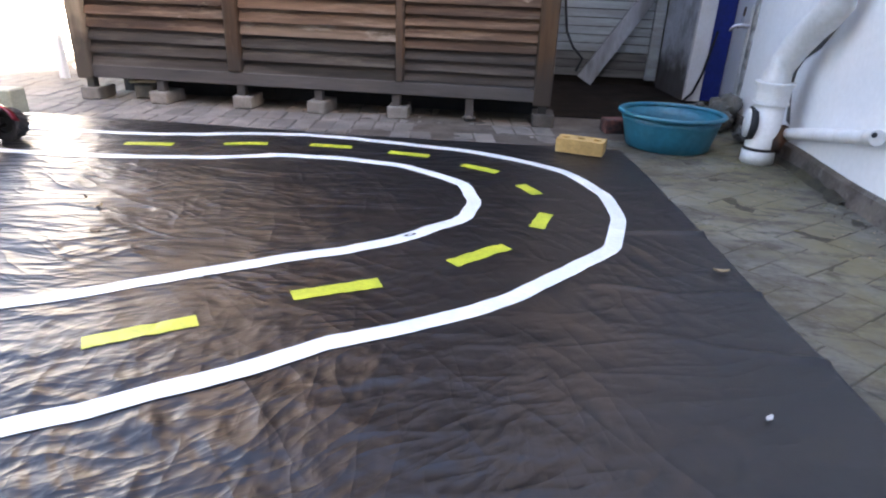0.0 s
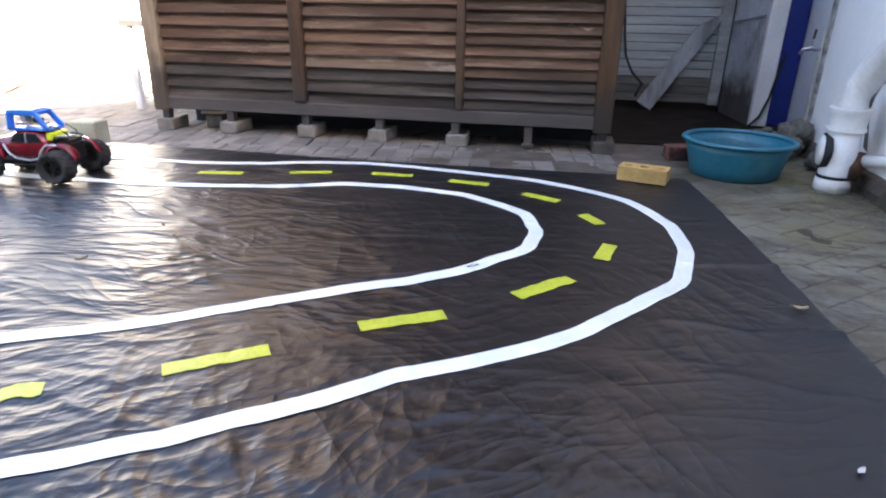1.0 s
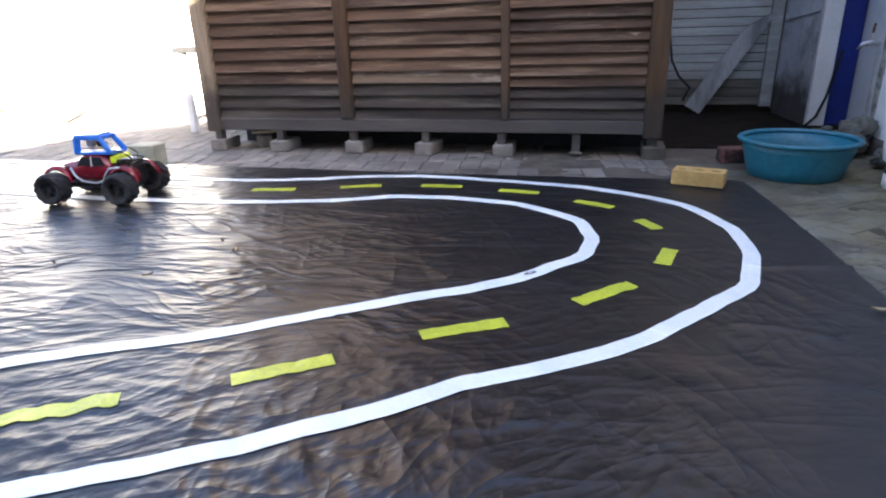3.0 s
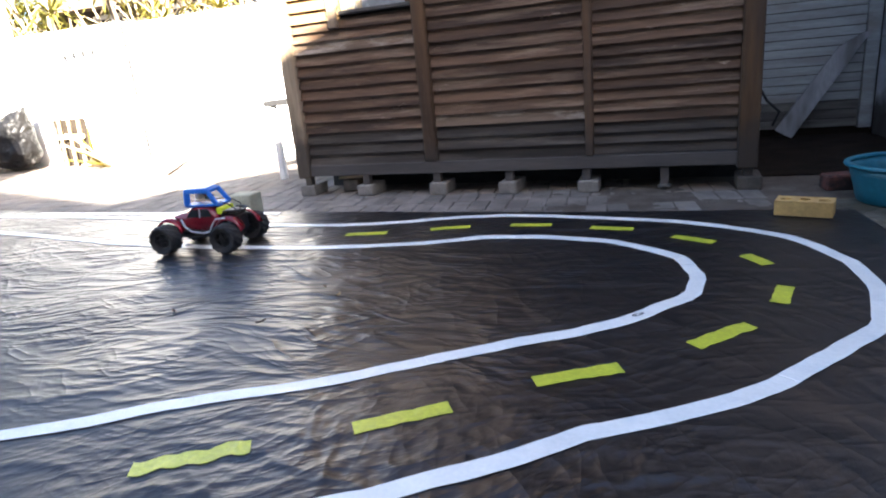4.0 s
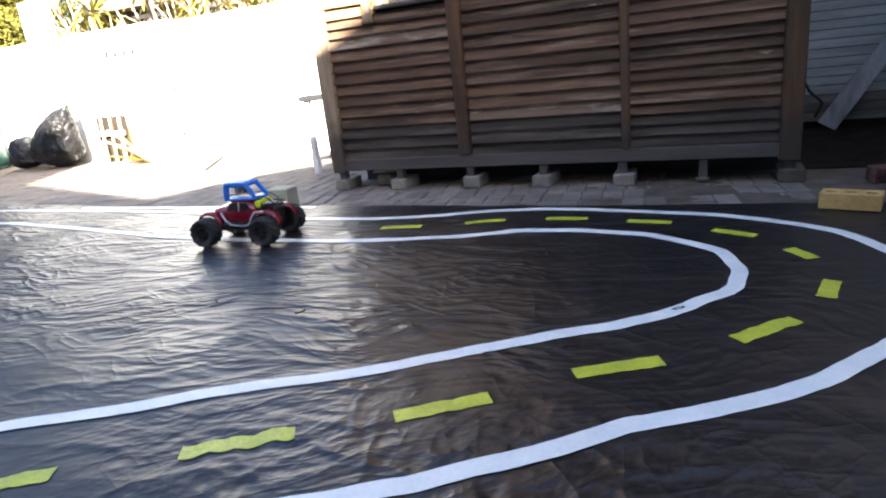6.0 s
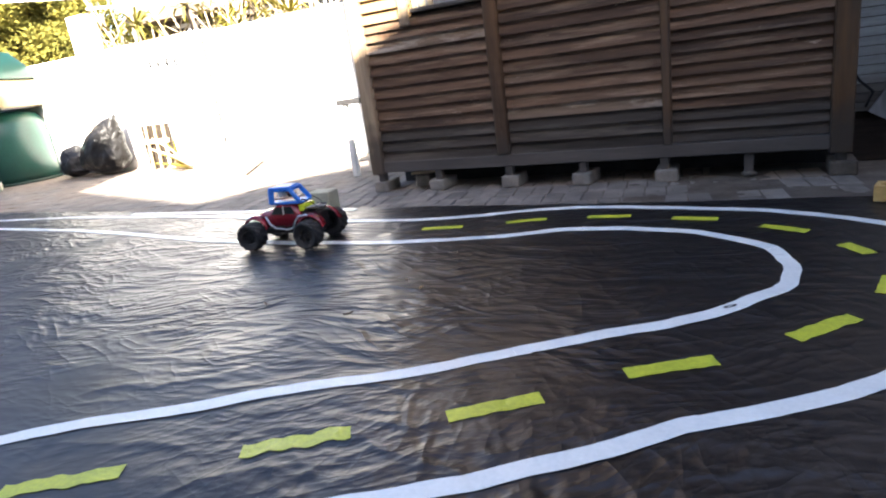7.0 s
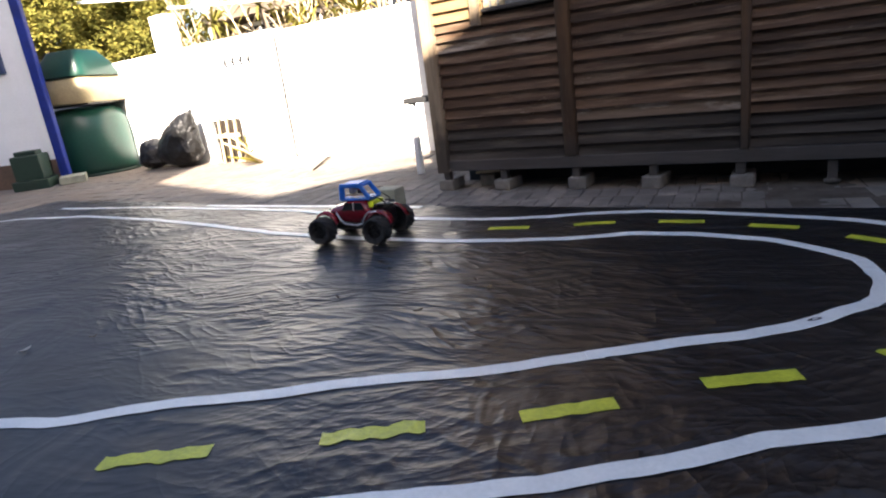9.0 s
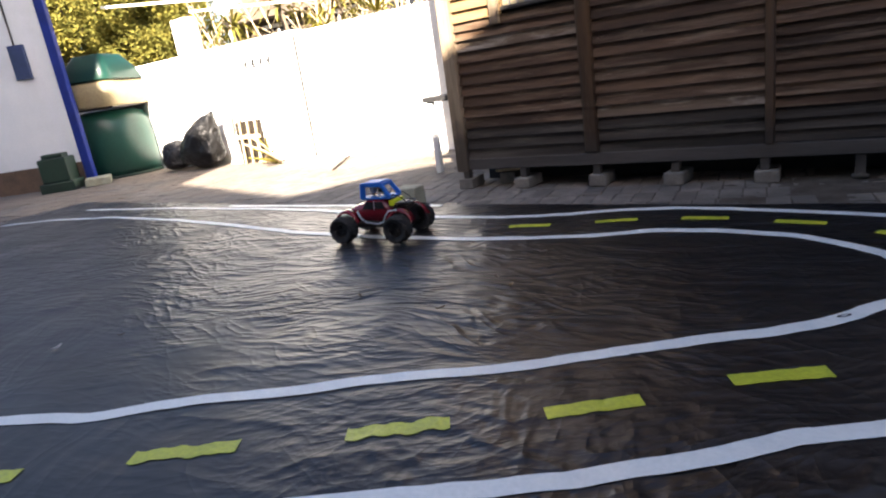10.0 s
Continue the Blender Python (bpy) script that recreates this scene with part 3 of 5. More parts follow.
def sheet_z(x, y):
    """Height of the plastic sheet: long creases across the yard, a crumpled patch, smoother to the east."""
    near = 1.0 if y < 2.6 else max(0.3, 1 - (y - 2.6) * 3)
    left = min(1.0, max(0.0, (0.15 - x) / 0.9))
    back = min(1.0, max(0.0, (y - 0.9) / 0.5))
    a = (0.0010 + 0.0018 * left) * noise.noise((x * 3.0 + 0.3 * y, y * 7.0 + 0.3 * x, 0.0))
    d = (0.0005 + 0.0012 * left * back) * noise.noise((x * 6.5 + 0.3 * y, y * 15.0 + 0.5 * x, 3.0))
    e = 0.0025 * left * ridge((x * 1.6 + 0.2 * y + 3.0, y * 5.0 + 0.3 * x, 21.0))
    b = 0.0015 * noise.noise((x * 2.0 - y * 1.2, y * 2.4 + x, 5.0))
    c = 0.003 * left * noise.noise((x * 1.2 - 0.3 * y, y * 2.6, 9.0))
    f = folds(x, y) if -1.9 < x < 0.92 and 0.2 < y < 2.15 else 0.0
    g = 0.0012 * math.exp(-((x - 0.15) / 0.6) ** 2) * ridge((x * 2.2 + y * 3.0, x * 3.0 - y * 1.6, 33.0), 0.6)
    still = 1 - 0.65 * math.exp(-((x + 0.35) / 0.9) ** 2 - ((y - 0.75) / 0.45) ** 2)
    return -0.005 + near * (still * (a + b + c + d + e) + f + g)


def sheet_right(y):
    d = 2.81 - y
    return 0.675 + 0.12 * d - 0.012 * d * d + 0.006 * math.sin(y * 3.1)


def sheet_back(x):
    return 2.81 + 0.012 * math.sin(x * 2.3) + (0.05 * (-x - 3.2) if x < -3.2 else 0)


tb = bmesh.new()
TX, TY = 530, 400
rows_v = []
for j in range(TY + 1):
    line = []
    for i in range(TX + 1):
        u = 0.63 * i / 130 if i < 130 else 0.63 + 0.37 * (i - 130) / (TX - 130)
        w = 0.48 * j / 60 if j < 60 else (0.48 + 0.26 * (j - 60) / 190 if j < 250 else 0.74 + 0.26 * (j - 250) / (TY - 250))
        y = -2.2 + w * (sheet_back(-6.6 + 7.3 * u) + 2.2)
        x = -6.6 + u * (sheet_right(y) + 6.6)
        z = sheet_z(x, y)
        if i in (0, TX) or j in (0, TY):
            z = -0.012
        line.append(tb.verts.new((x, y, z)))
    rows_v.append(line)
for j in range(TY):
    for i in range(TX):
        tb.faces.new((rows_v[j][i], rows_v[j][i + 1], rows_v[j + 1][i + 1], rows_v[j + 1][i]))
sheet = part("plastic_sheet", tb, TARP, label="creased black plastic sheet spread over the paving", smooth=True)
tagged(sheet, category="plastic sheet")


def strip(name, nodes, width, material, parent=None, label="", wavy=0.003, seed=0.0, lift=0.0015, step=0.02, ragged=0.06):
    pts = taped_line(nodes, step)
    out = bmesh.new()
    rows_t = []
    for i, p in enumerate(pts):
        d = (pts[min(i + 1, len(pts) - 1)] - pts[max(i - 1, 0)]).normalized()
        s = Vector((-d.y, d.x, 0))
        w = width / 2 * (1 + ragged * noise.noise((i * 0.55, seed, 0)))
        o = wavy * noise.noise((i * 0.3, seed, 7.0))
        line = []
        for k in (-1, -0.33, 0.33, 1):
            q = p + s * (o + w * k)
            line.append(out.verts.new((q.x, q.y, sheet_z(q.x, q.y) + lift)))
        rows_t.append(line)
    for a, b in zip(rows_t, rows_t[1:]):
        for k in range(3):
            out.faces.new((a[k], a[k + 1], b[k + 1], b[k]))
    r = bmesh.ops.extrude_face_region(out, geom=out.faces[:])
    for v in [g for g in r["geom"] if isinstance(g, bmesh.types.BMVert)]:
        v.co.z += 0.0008
    return part(name, out, material, parent, label)


def taped_edge(nodes, label, seed):
    """A long line of tape, laid as overlapping strips."""
    line = thing("tape_line", label, "tape", "white track edges")
    k, n = 0, 0
    while k < len(nodes) - 1:
        e = min(k + 4, len(nodes) - 1)
        run = list(nodes[k:e + 1])
        if e < len(nodes) - 1:
            a, b = Vector(nodes[e]), Vector(nodes[e + 1])
            run.append(tuple(a.lerp(b, min(0.5, 0.04 / (b - a).length))))
        strip("strip", run, 0.047, WHITE_TAPE, line, seed=seed + n, lift=0.0015 + 0.0008 * (n % 2))
        k, n = e, n + 1
    return line


OUTER = [(-1.9, -0.08), (-1.3, 0.28), (-0.8, 0.595), (-0.61, 0.704), (-0.46, 0.798), (-0.385, 0.855), (-0.30, 0.915), (-0.21, 0.993), (-0.145, 1.055), (-0.02, 1.132), (0.115, 1.226), (0.18, 1.280), (0.24, 1.345), (0.385, 1.528),
         (0.484, 1.655), (0.536, 1.905), (0.522, 2.125), (0.468, 2.263), (0.412, 2.378), (0.306, 2.466), (0.19, 2.535), (0.02, 2.61), (-0.30, 2.67), (-0.55, 2.71), (-0.75, 2.71),
         (-0.95, 2.68), (-1.2, 2.59), (-1.55, 2.52), (-2.0, 2.53), (-2.3, 2.55), (-2.9, 2.65), (-3.6, 2.69), (-4.64, 2.70), (-5.9, 2.64)]
INNER = [(-2.6, 0.08), (-2.3, 0.25), (-1.85, 0.485), (-1.69, 0.55), (-1.59, 0.631), (-1.47, 0.716), (-1.34, 0.79), (-1.205, 0.865), (-1.09, 0.95), (-0.965, 1.025), (-0.835, 1.09), (-0.72, 1.162), (-0.56, 1.278), (-0.37, 1.412),
         (-0.25, 1.478), (-0.13, 1.572), (-0.085, 1.62), (-0.02, 1.705), (0.056, 1.79), (0.08, 1.955), (0.03, 2.135), (-0.04, 2.198), (-0.155, 2.275), (-0.23, 2.325), (-0.5, 2.37), (-0.73, 2.36),
         (-0.93, 2.27), (-1.13, 2.22), (-1.44, 2.16), (-2.03, 2.14), (-2.66, 2.17), (-3.16, 2.25), (-4.05, 2.37), (-5.0, 2.40), (-5.8, 2.30), (-6.3, 2.08)]
taped_edge(OUTER, "white tape bent round as the track's outer edge", 1.0)
taped_edge(INNER, "white tape bent round as the track's inner edge", 40.0)
taped_edge([(-2.05, 2.765), (-2.4, 2.775), (-3.2, 2.775), (-4.0, 2.775)], "white tape strip along the sheet's back edge", 80.0)

inner_line = bpy.data.objects["tape_line.001"]
for w, l, material, up in ((0.0075, 0.021, BLACK_RUBBER, 0.0036), (0.0030, 0.010, WHITE_TAPE, 0.0040)):
    sc = bmesh.new()
    bmesh.ops.create_circle(sc, cap_ends=True, segments=14, radius=1.0, matrix=pose(-0.081, 1.634, sheet_z(-0.081, 1.634) + up, 0, 0, 42) @ Matrix.Diagonal((l, w, 1, 1)))
    part("scuff", sc, material, inner_line, "dark torn spot in the white tape")

DASHES = [((-1.80, 0.21), (-1.60, 0.34)), ((-1.39, 0.49), (-1.18, 0.62)), ((-0.97, 0.745), (-0.78, 0.87)), ((-0.60, 0.97), (-0.43, 1.09)), ((-0.28, 1.23), (-0.10, 1.33)),
          ((0.055, 1.47), (0.19, 1.61)), ((0.275, 1.77), (0.31, 1.90)), ((0.285, 2.09), (0.225, 2.185)), ((0.14, 2.32), (0.0, 2.395)), ((-0.15, 2.49), (-0.32, 2.51)),
          ((-0.49, 2.55), (-0.67, 2.54)), ((-0.85, 2.52), (-1.02, 2.46)), ((-1.21, 2.40), (-1.40, 2.365))]
for k, (a, b) in enumerate(DASHES):
    mid = ((a[0] + b[0]) / 2 + 0.004 * math.sin(k * 2.1), (a[1] + b[1]) / 2 + 0.004 * math.cos(k * 1.7))
    dash = strip("tape_dash", [a, mid, b], 0.046, YELLOW_TAPE, None, "short strip of yellow tape stuck to the black sheet", seed=20.0 + k, step=0.012, ragged=0.30 if k in (1, 2) else 0.20, wavy=0.012 if k in (1, 2) else 0.005)
    tagged(dash, category="tape", group="yellow centre dashes")


# ---------------------------------------------------------------- wooden shed on brick piers
SX0, SX1, SY, SYB, SZ1, SZ2 = -2.19, 0.36, 3.25, 3.60, 2.9, 2.9
shed = thing("shed", "weathered brown shed with lapped boards raised on concrete bricks", "shed", at=pose(0, 0, 0))
part("inner_wall", box(SX0 + 0.04, -1.30, SY + 0.035, SYB, 0.12, SZ1), DARK_WOOD, shed)
part("inner_wall", box(-1.297, SX1 - 0.04, SY + 0.035, SYB, 0.12, SZ2), DARK_WOOD, shed)
# added black sheet stands in for the shade under the shed
part("undershed_shade", box(SX0 + 0.02, SX1 - 0.02, SYB - 0.03, SYB - 0.005, -0.02, 0.118), BLACK_RUBBER, shed)
part("bottom_beam", box(SX0, SX1, SY - 0.012, SY + 0.034, 0.112, 0.180, 0.004), BEAM, shed, "grey weathered bottom beam")
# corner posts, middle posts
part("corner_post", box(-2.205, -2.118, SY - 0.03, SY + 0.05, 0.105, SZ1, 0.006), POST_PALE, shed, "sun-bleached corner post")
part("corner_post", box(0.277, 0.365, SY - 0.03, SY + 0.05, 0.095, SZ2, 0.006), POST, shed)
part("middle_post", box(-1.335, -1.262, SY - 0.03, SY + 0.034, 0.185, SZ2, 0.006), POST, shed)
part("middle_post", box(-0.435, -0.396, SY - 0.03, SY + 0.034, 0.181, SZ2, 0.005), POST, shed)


def lap_board(x0, x1, z0, z1, seed):
    """One lapped board, its lower edge proud, its edge slightly uneven."""
    out = bmesh.new()
    n = 6
    rows_b = []
    for i in range(n + 1):
        x = x0 + (x1 - x0) * i / n
        w = 0.0025 * noise.noise((x * 3, seed, 0))
        rows_b.append([out.verts.new(v) for v in ((x, 0.027, z1), (x, 0.018, z1), (x, -0.0115, z0 + w), (x, 0.010, z0 + w + 0.007))])
    for a, b in zip(rows_b, rows_b[1:]):
        for k in range(4):
            out.faces.new((a[k], a[(k + 1) % 4], b[(k + 1) % 4], b[k]))
    out.faces.new(rows_b[0])
    out.faces.new(rows_b[-1])
    return out


for x0, x1, step, first in ((-2.118, -1.335, 0.0654, 0.174), (-1.262, -0.435, 0.0642, 0.176), (-0.396, 0.277, 0.0539, 0.182)):
    k, z0 = 0, first
    while z0 + step < SZ1 - 0.05:
        # the first panel has two narrower boards under its window
        tall = step - 0.013 if x0 < -2 and k in (11, 12) else step
        xa, xb = x0 + 0.001, x1 - 0.001
        if x0 < -2 and 0.99 < z0 < 1.70:
            xb = -1.785
        if z0 < 0.33:
            wood = BOARD_LOW
        elif (-1.3 < x0 < -1.2 and z0 < 0.40) or (x0 < -2 and (0.81 < z0 < 0.85 or 0.70 < z0 < 0.74)):
            wood = BOARD_WORN
        elif z0 < (0.99 if x0 < -2 else 1.22):
            wood = BOARD
        else:
            # upper boards, mostly unseen, coloured as sunlit to warm the sheet's reflection
            wood = BOARD_LIT
        part("board", lap_board(xa, xb, z0 + 0.004, z0 + tall + 0.012, k + x0 * 7), wood, shed, at=pose(0, SY + 0.006, 0))
        k, z0 = k + 1, z0 + tall
# window in the first panel
win = part("window", box(-1.775, -1.345, SY + 0.012, SY + 0.03, 1.045, 1.75), PANE_GREY, shed, "pale grey window pane")
part("window_sill", box(-1.78, -1.34, SY - 0.020, SY + 0.02, 1.022, 1.042, 0.003), BEAM, win, "grey wooden window sill")
for x in (-1.765, -1.715, -1.665):
    part("shutter_slat", box(x, x + 0.030, SY - 0.004, SY + 0.011, 1.043, 1.75, 0.002), PALE_WOOD, win, "pale upright shutter slat")
part("window_bar", box(-1.37, -1.346, SY - 0.010, SY + 0.011, 1.043, 1.75, 0.002), POST, win)
part("shade_box", box(-1.52, -1.43, SY - 0.002, SY + 0.0118, 1.10, 1.20, 0.004), BLACK_PLASTIC, win, "dark object against the pane")
part("sill_bracket", box(-1.84, -1.785, SY - 0.045, SY - 0.016, 0.955, 1.75, 0.004), POST_PALE, win, "sun-bleached upright")
part("roof", box(SX0 - 0.03, -1.34, SY - 0.05, SYB + 0.05, SZ1 + 0.002, SZ1 + 0.06, 0.01), DARK_WOOD, shed)
part("roof", box(-1.335, SX1 + 0.03, SY - 0.05, SYB + 0.05, SZ2 + 0.002, SZ2 + 0.06, 0.01), DARK_WOOD, shed)
for k, x in enumerate((-2.16, -1.75, -1.29, -0.86, -0.44, -0.05, 0.325)):
    if k == 5:
        part("stub_post", box(x - 0.02, x + 0.02, SY + 0.01, SY + 0.05, 0.018, 0.112), BEAM, shed)
    else:
        part("stub_post", box(x - 0.02, x + 0.024, SY + 0.004, SY + 0.05, 0.050, 0.112, 0.003), BEAM, shed)


def brick_mesh(l, w, h, seed, rough=0.004):
    out = box(-l / 2, l / 2, -w / 2, w / 2, 0, h, 0.006, 1)
    for v in out.verts:
        v.co += rough * Vector((noise.noise(v.co * 30 + Vector((seed, 0, 0))), noise.noise(v.co * 30 + Vector((0, seed, 5))), 0.3 * noise.noise(v.co * 30 + Vector((9, 0, seed)))))
    lo = min(v.co.z for v in out.verts)
    for v in out.verts:
        v.co.z -= lo
    return out


for k, (x, y, l, w, h, r) in enumerate(((-2.17, 3.33, 0.10, 0.18, 0.066, 4), (-1.95, 3.47, 0.10, 0.18, 0.07, 12), (-1.75, 3.32, 0.105, 0.18, 0.064, -3), (-1.28, 3.32, 0.105, 0.18, 0.068, 2),
                                      (-0.855, 3.31, 0.105, 0.18, 0.066, -5), (-0.43, 3.32, 0.11, 0.18, 0.062, 3), (0.335, 3.32, 0.11, 0.18, 0.066, 0))):
    ob = part("pier_brick", brick_mesh(l, w, h, k * 3.1), PIER_SHADED if k == 6 else PIER, label="grey concrete brick under the shed's corner, coloured darker for the shade there" if k == 6 else "grey concrete brick set under the shed as a footing", at=pose(x, y, PAVE, 0, 0, r))
    tagged(ob, category="brick", group="bricks under the shed")
ob = part("stone", rock((0.035, 0.03, 0.02), 5.0), STONE, label="small grey stone wedged under a shed post", at=pose(-0.05, 3.28, PAVE), smooth=True)
tagged(ob, category="stone")


wedge = part("wooden_batten", bar((-2.02, 3.42, PAVE + 0.082), (-1.80, 3.40, PAVE + 0.096), 0.05, 0.014, bevel=0.002), PALE_WOOD, label="thin pale batten lying on a brick under the shed")
tagged(wedge, category="batten")

# ---------------------------------------------------------------- white building with its pipes
wall_e = part("wall_east", box(1.39, 1.84, -2.45, 3.65, 0.055, 3.3), PLASTER, label="white plastered building wall beside the yard", kind="structure")
tagged(wall_e, category="wall")
wall_t = part("wall_tap", box(1.53, 1.84, 3.652, 4.45, -0.02, 3.3), PLASTER, label="white plastered wall set back behind the corner", kind="structure")
tagged(wall_t, category="wall")
pl = bmesh.new()
prev = None
for i in range(61):
    y = -2.45 + 6.10 * i / 60
    d = 0.022 + 0.014 * noise.noise((y * 3, 0, 0))
    hgt = 0.068 + 0.010 * noise.noise((y * 2, 4, 0))
    ring = [pl.verts.new(v) for v in ((1.45, y, -0.02), (1.39 - d, y, -0.02), (1.39 - d * 0.8, y, hgt - 0.012), (1.386, y, hgt), (1.45, y, hgt))]
    if prev:
        for k in range(4):
            pl.faces.new((prev[k], prev[k + 1], ring[k + 1], ring[k]))
    prev = ring
plinth = part("baseboard", pl, PLINTH, label="stained rough concrete plinth under the white wall", kind="structure")
tagged(plinth, category="plinth")

stack = thing("drain_pipe", "white plastic drain pipe with a collar and swan-neck", "pipe", at=pose(1.25, 2.80, PAVE))
part("foot_pipe", tube([(0, 0, -0.01), (0, 0, 0.04), (0, 0, 0.28)], 0.062, 24), PVC, stack, smooth=True)
part("foot_collar", tube([(0, 0, 0.002), (0, 0, 0.004), (0, 0, 0.052), (0, 0, 0.056)], [0.062, 0.069, 0.067, 0.062], 24), PVC, stack, smooth=True)
part("collar", tube([(0, 0, 0.250), (0, 0, 0.251), (0, 0, 0.262), (0, 0, 0.263), (0, 0, 0.325), (0, 0, 0.326), (0, 0, 0.340), (0, 0, 0.341)], [0.064, 0.073, 0.073, 0.0685, 0.0685, 0.078, 0.078, 0.060], 28), PVC, stack)
part("band", tube([(0, 0, 0.056), (0, 0, 0.0565), (0, 0, 0.068), (0, 0, 0.0685)], [0.062, 0.0655, 0.0655, 0.062], 24), BLACK_RUBBER, stack, "dark band round the pipe's foot")
neck = [Vector(v) for v in ((0, 0, 0.30), (0, 0, 0.365), (0.015, -0.004, 0.425), (0.033, -0.045, 0.495), (0.045, -0.110, 0.555), (0.05, -0.190, 0.605), (0.052, -0.245, 0.655),
                            (0.054, -0.275, 0.73), (0.055, -0.285, 0.83), (0.055, -0.285, 3.0))]
part("swan_neck", tube(neck, 0.056, 24), PVC, stack, smooth=True)
part("access_cap", lathe([(0.0, 0.0), (0.060, 0.0), (0.062, 0.006), (0.056, 0.014), (0.0, 0.017)], 24), PVC, stack, at=pose(-0.064, 0.008, 0.165, 0, -90, -10), smooth=True)
part("cap_ring", lathe([(0.050, -0.030), (0.071, -0.022), (0.071, 0.003), (0.058, 0.003)], 24, ring_only=True), BLACK_RUBBER, stack, at=pose(-0.064, 0.008, 0.165, 0, -90, -10), smooth=True)

waste = thing("waste_pipe", "white plastic waste pipe with a rusty elbow low on the wall", "pipe", at=pose(1.335, 2.85, 0.107))
part("pipe", tube([(0.0, 0.0, 0), (0.008, -0.25, 0.052), (0.015, -0.66, 0.134)], 0.0245, 20), PVC, waste, smooth=True)
part("end_cap", tube([(0.0148, -0.655, 0.133), (0.0155, -0.690, 0.140)], 0.0265, 20), PVC, waste)
part("end_hole", tube([(0.0040, -0.6885, 0.1480), (0.0042, -0.6920, 0.1487)], 0.009, 12), BLACK_RUBBER, waste, "small dark hole in the end cap")
part("elbow", tube([(-0.045, -0.075, -0.06), (-0.040, -0.075, -0.02), (-0.022, -0.060, 0.004), (0.004, -0.045, 0.012)], [0.034, 0.040, 0.042, 0.038], 16), RUST, waste, "rusty iron elbow", smooth=True)
part("socket", tube([(-0.060, -0.040, -0.010), (-0.035, -0.075, -0.020)], [0.030, 0.036], 14), RUST, waste, smooth=True)

# dark band laid on the wall along the swan-neck as its shade
neck_shade = bmesh.new()
run = [(0.14, 2.90, 0.022), (0.24, 2.945, 0.014), (0.30, 2.965, 0.012), (0.36, 2.96, 0.015), (0.41, 2.925, 0.018), (0.47, 2.80, 0.020), (0.56, 2.70, 0.018), (0.64, 2.665, 0.016), (0.80, 2.64, 0.012), (1.4, 2.64, 0.010)]
prev = None
for z, y, w in run:
    pair = [neck_shade.verts.new((1.3875, y - w * 0.6, z)), neck_shade.verts.new((1.3875, y + w * 1.6, z + 0.01))]
    if prev:
        neck_shade.faces.new((prev[0], prev[1], pair[1], pair[0]))
    prev = pair
part("neck_shade_band", neck_shade, NECK_SHADE, wall_e, "swan-neck's shade painted as a dark band on the plaster")
peel = bmesh.new()
prev = None
for i in range(25):
    z = 0.06 + i * 0.05
    w = 0.030 + 0.012 * noise.noise((i * 0.7, 3, 0))
    ring = [peel.verts.new(v) for v in ((1.391, 3.60 - w, z), (1.383 + 0.003 * noise.noise((i, 1, 0)), 3.60 - w * 0.8, z), (1.383 + 0.003 * noise.noise((i, 5, 0)), 3.60 + w * 0.8, z), (1.391, 3.60 + w, z))]
    if prev:
        for k in range(3):
            peel.faces.new((prev[k], prev[k + 1], ring[k + 1], ring[k]))
    prev = ring
part("peeled_strip", peel, PEEL, wall_e, "peeling grey mortar strip")

# back recess: slatted white gate, grey panel, frame and blue post
gate = thing("slatted_gate", "white painted gate of horizontal boards with gaps", "gate", at=pose(0.0, 4.95, 0))
for k in range(34):
    z = 0.05 + k * 0.060
    # the three lowest slats take the darker colour
    part("slat", box(0.345, 1.142, -0.012, 0.012, z, z + 0.0545, 0.002), SLAT_LOW if k < 3 else SLAT, gate)
# added dark sheet: fills the slat gaps and stops light coming through below
part("gap_sheet", box(0.345, 1.225, 0.02, 0.035, -0.006, 2.1), DARK_WOOD, gate)
part("gate_stile", box(1.145, 1.222, -0.028, 0.012, 0.04, 2.08, 0.003), SLAT, gate)
pk = bmesh.new()
front = [pk.verts.new((x, 4.80 + 0.15 * z, z)) for x, z in ((0.635, 0.060), (0.735, 0.0), (1.172, 0.665), (1.125, 0.655), (0.985, 0.575))]
pk_face = pk.faces.new(front)
for v in [g for g in bmesh.ops.extrude_face_region(pk, geom=[pk_face])["geom"] if isinstance(g, bmesh.types.BMVert)]:
    v.co.y += 0.028
plank = part("leaning_plank", pk, PLANK, label="grey plank with a mitred end leaning against the gate")
tagged(plank, category="plank")


def prism(foot_xy, z0, z1):
    out = bmesh.new()
    a = [out.verts.new((x, y, z0)) for x, y in foot_xy]
    b = [out.verts.new((x, y, z1)) for x, y in foot_xy]
    out.faces.new(a)
    out.faces.new(b)
    for k in range(len(a)):
        out.faces.new((a[k], a[(k + 1) % len(a)], b[(k + 1) % len(a)], b[k]))
    return out


corner = part("wall_corner", box(1.42, 1.90, 4.67, 5.145, -0.02, 2.4), PLASTER, label="white wall corner behind the blue post", kind="structure")
tagged(corner, category="wall")
panel = part("side_panel", prism(((1.232, 4.935), (1.288, 4.345), (1.36, 4.345), (1.36, 4.935)), -0.01, 2.1), GREY_PANEL, label="stained grey sheet wall between the gate and the door post", kind="structure")
tagged(panel, category="panel")
seam = part("panel_seam", bar((1.2275, 4.93, 0.615), (1.283, 4.36, 0.665), 0.004, 0.006), GREY_RENDER, panel, "dark level joint across the sheet")
jamb = part("door_frame", box(1.290, 1.392, 4.300, 4.342, 0, 2.2, 0.004), WHITE_PAINT, label="white painted door post", kind="structure")
tagged(jamb, category="post")
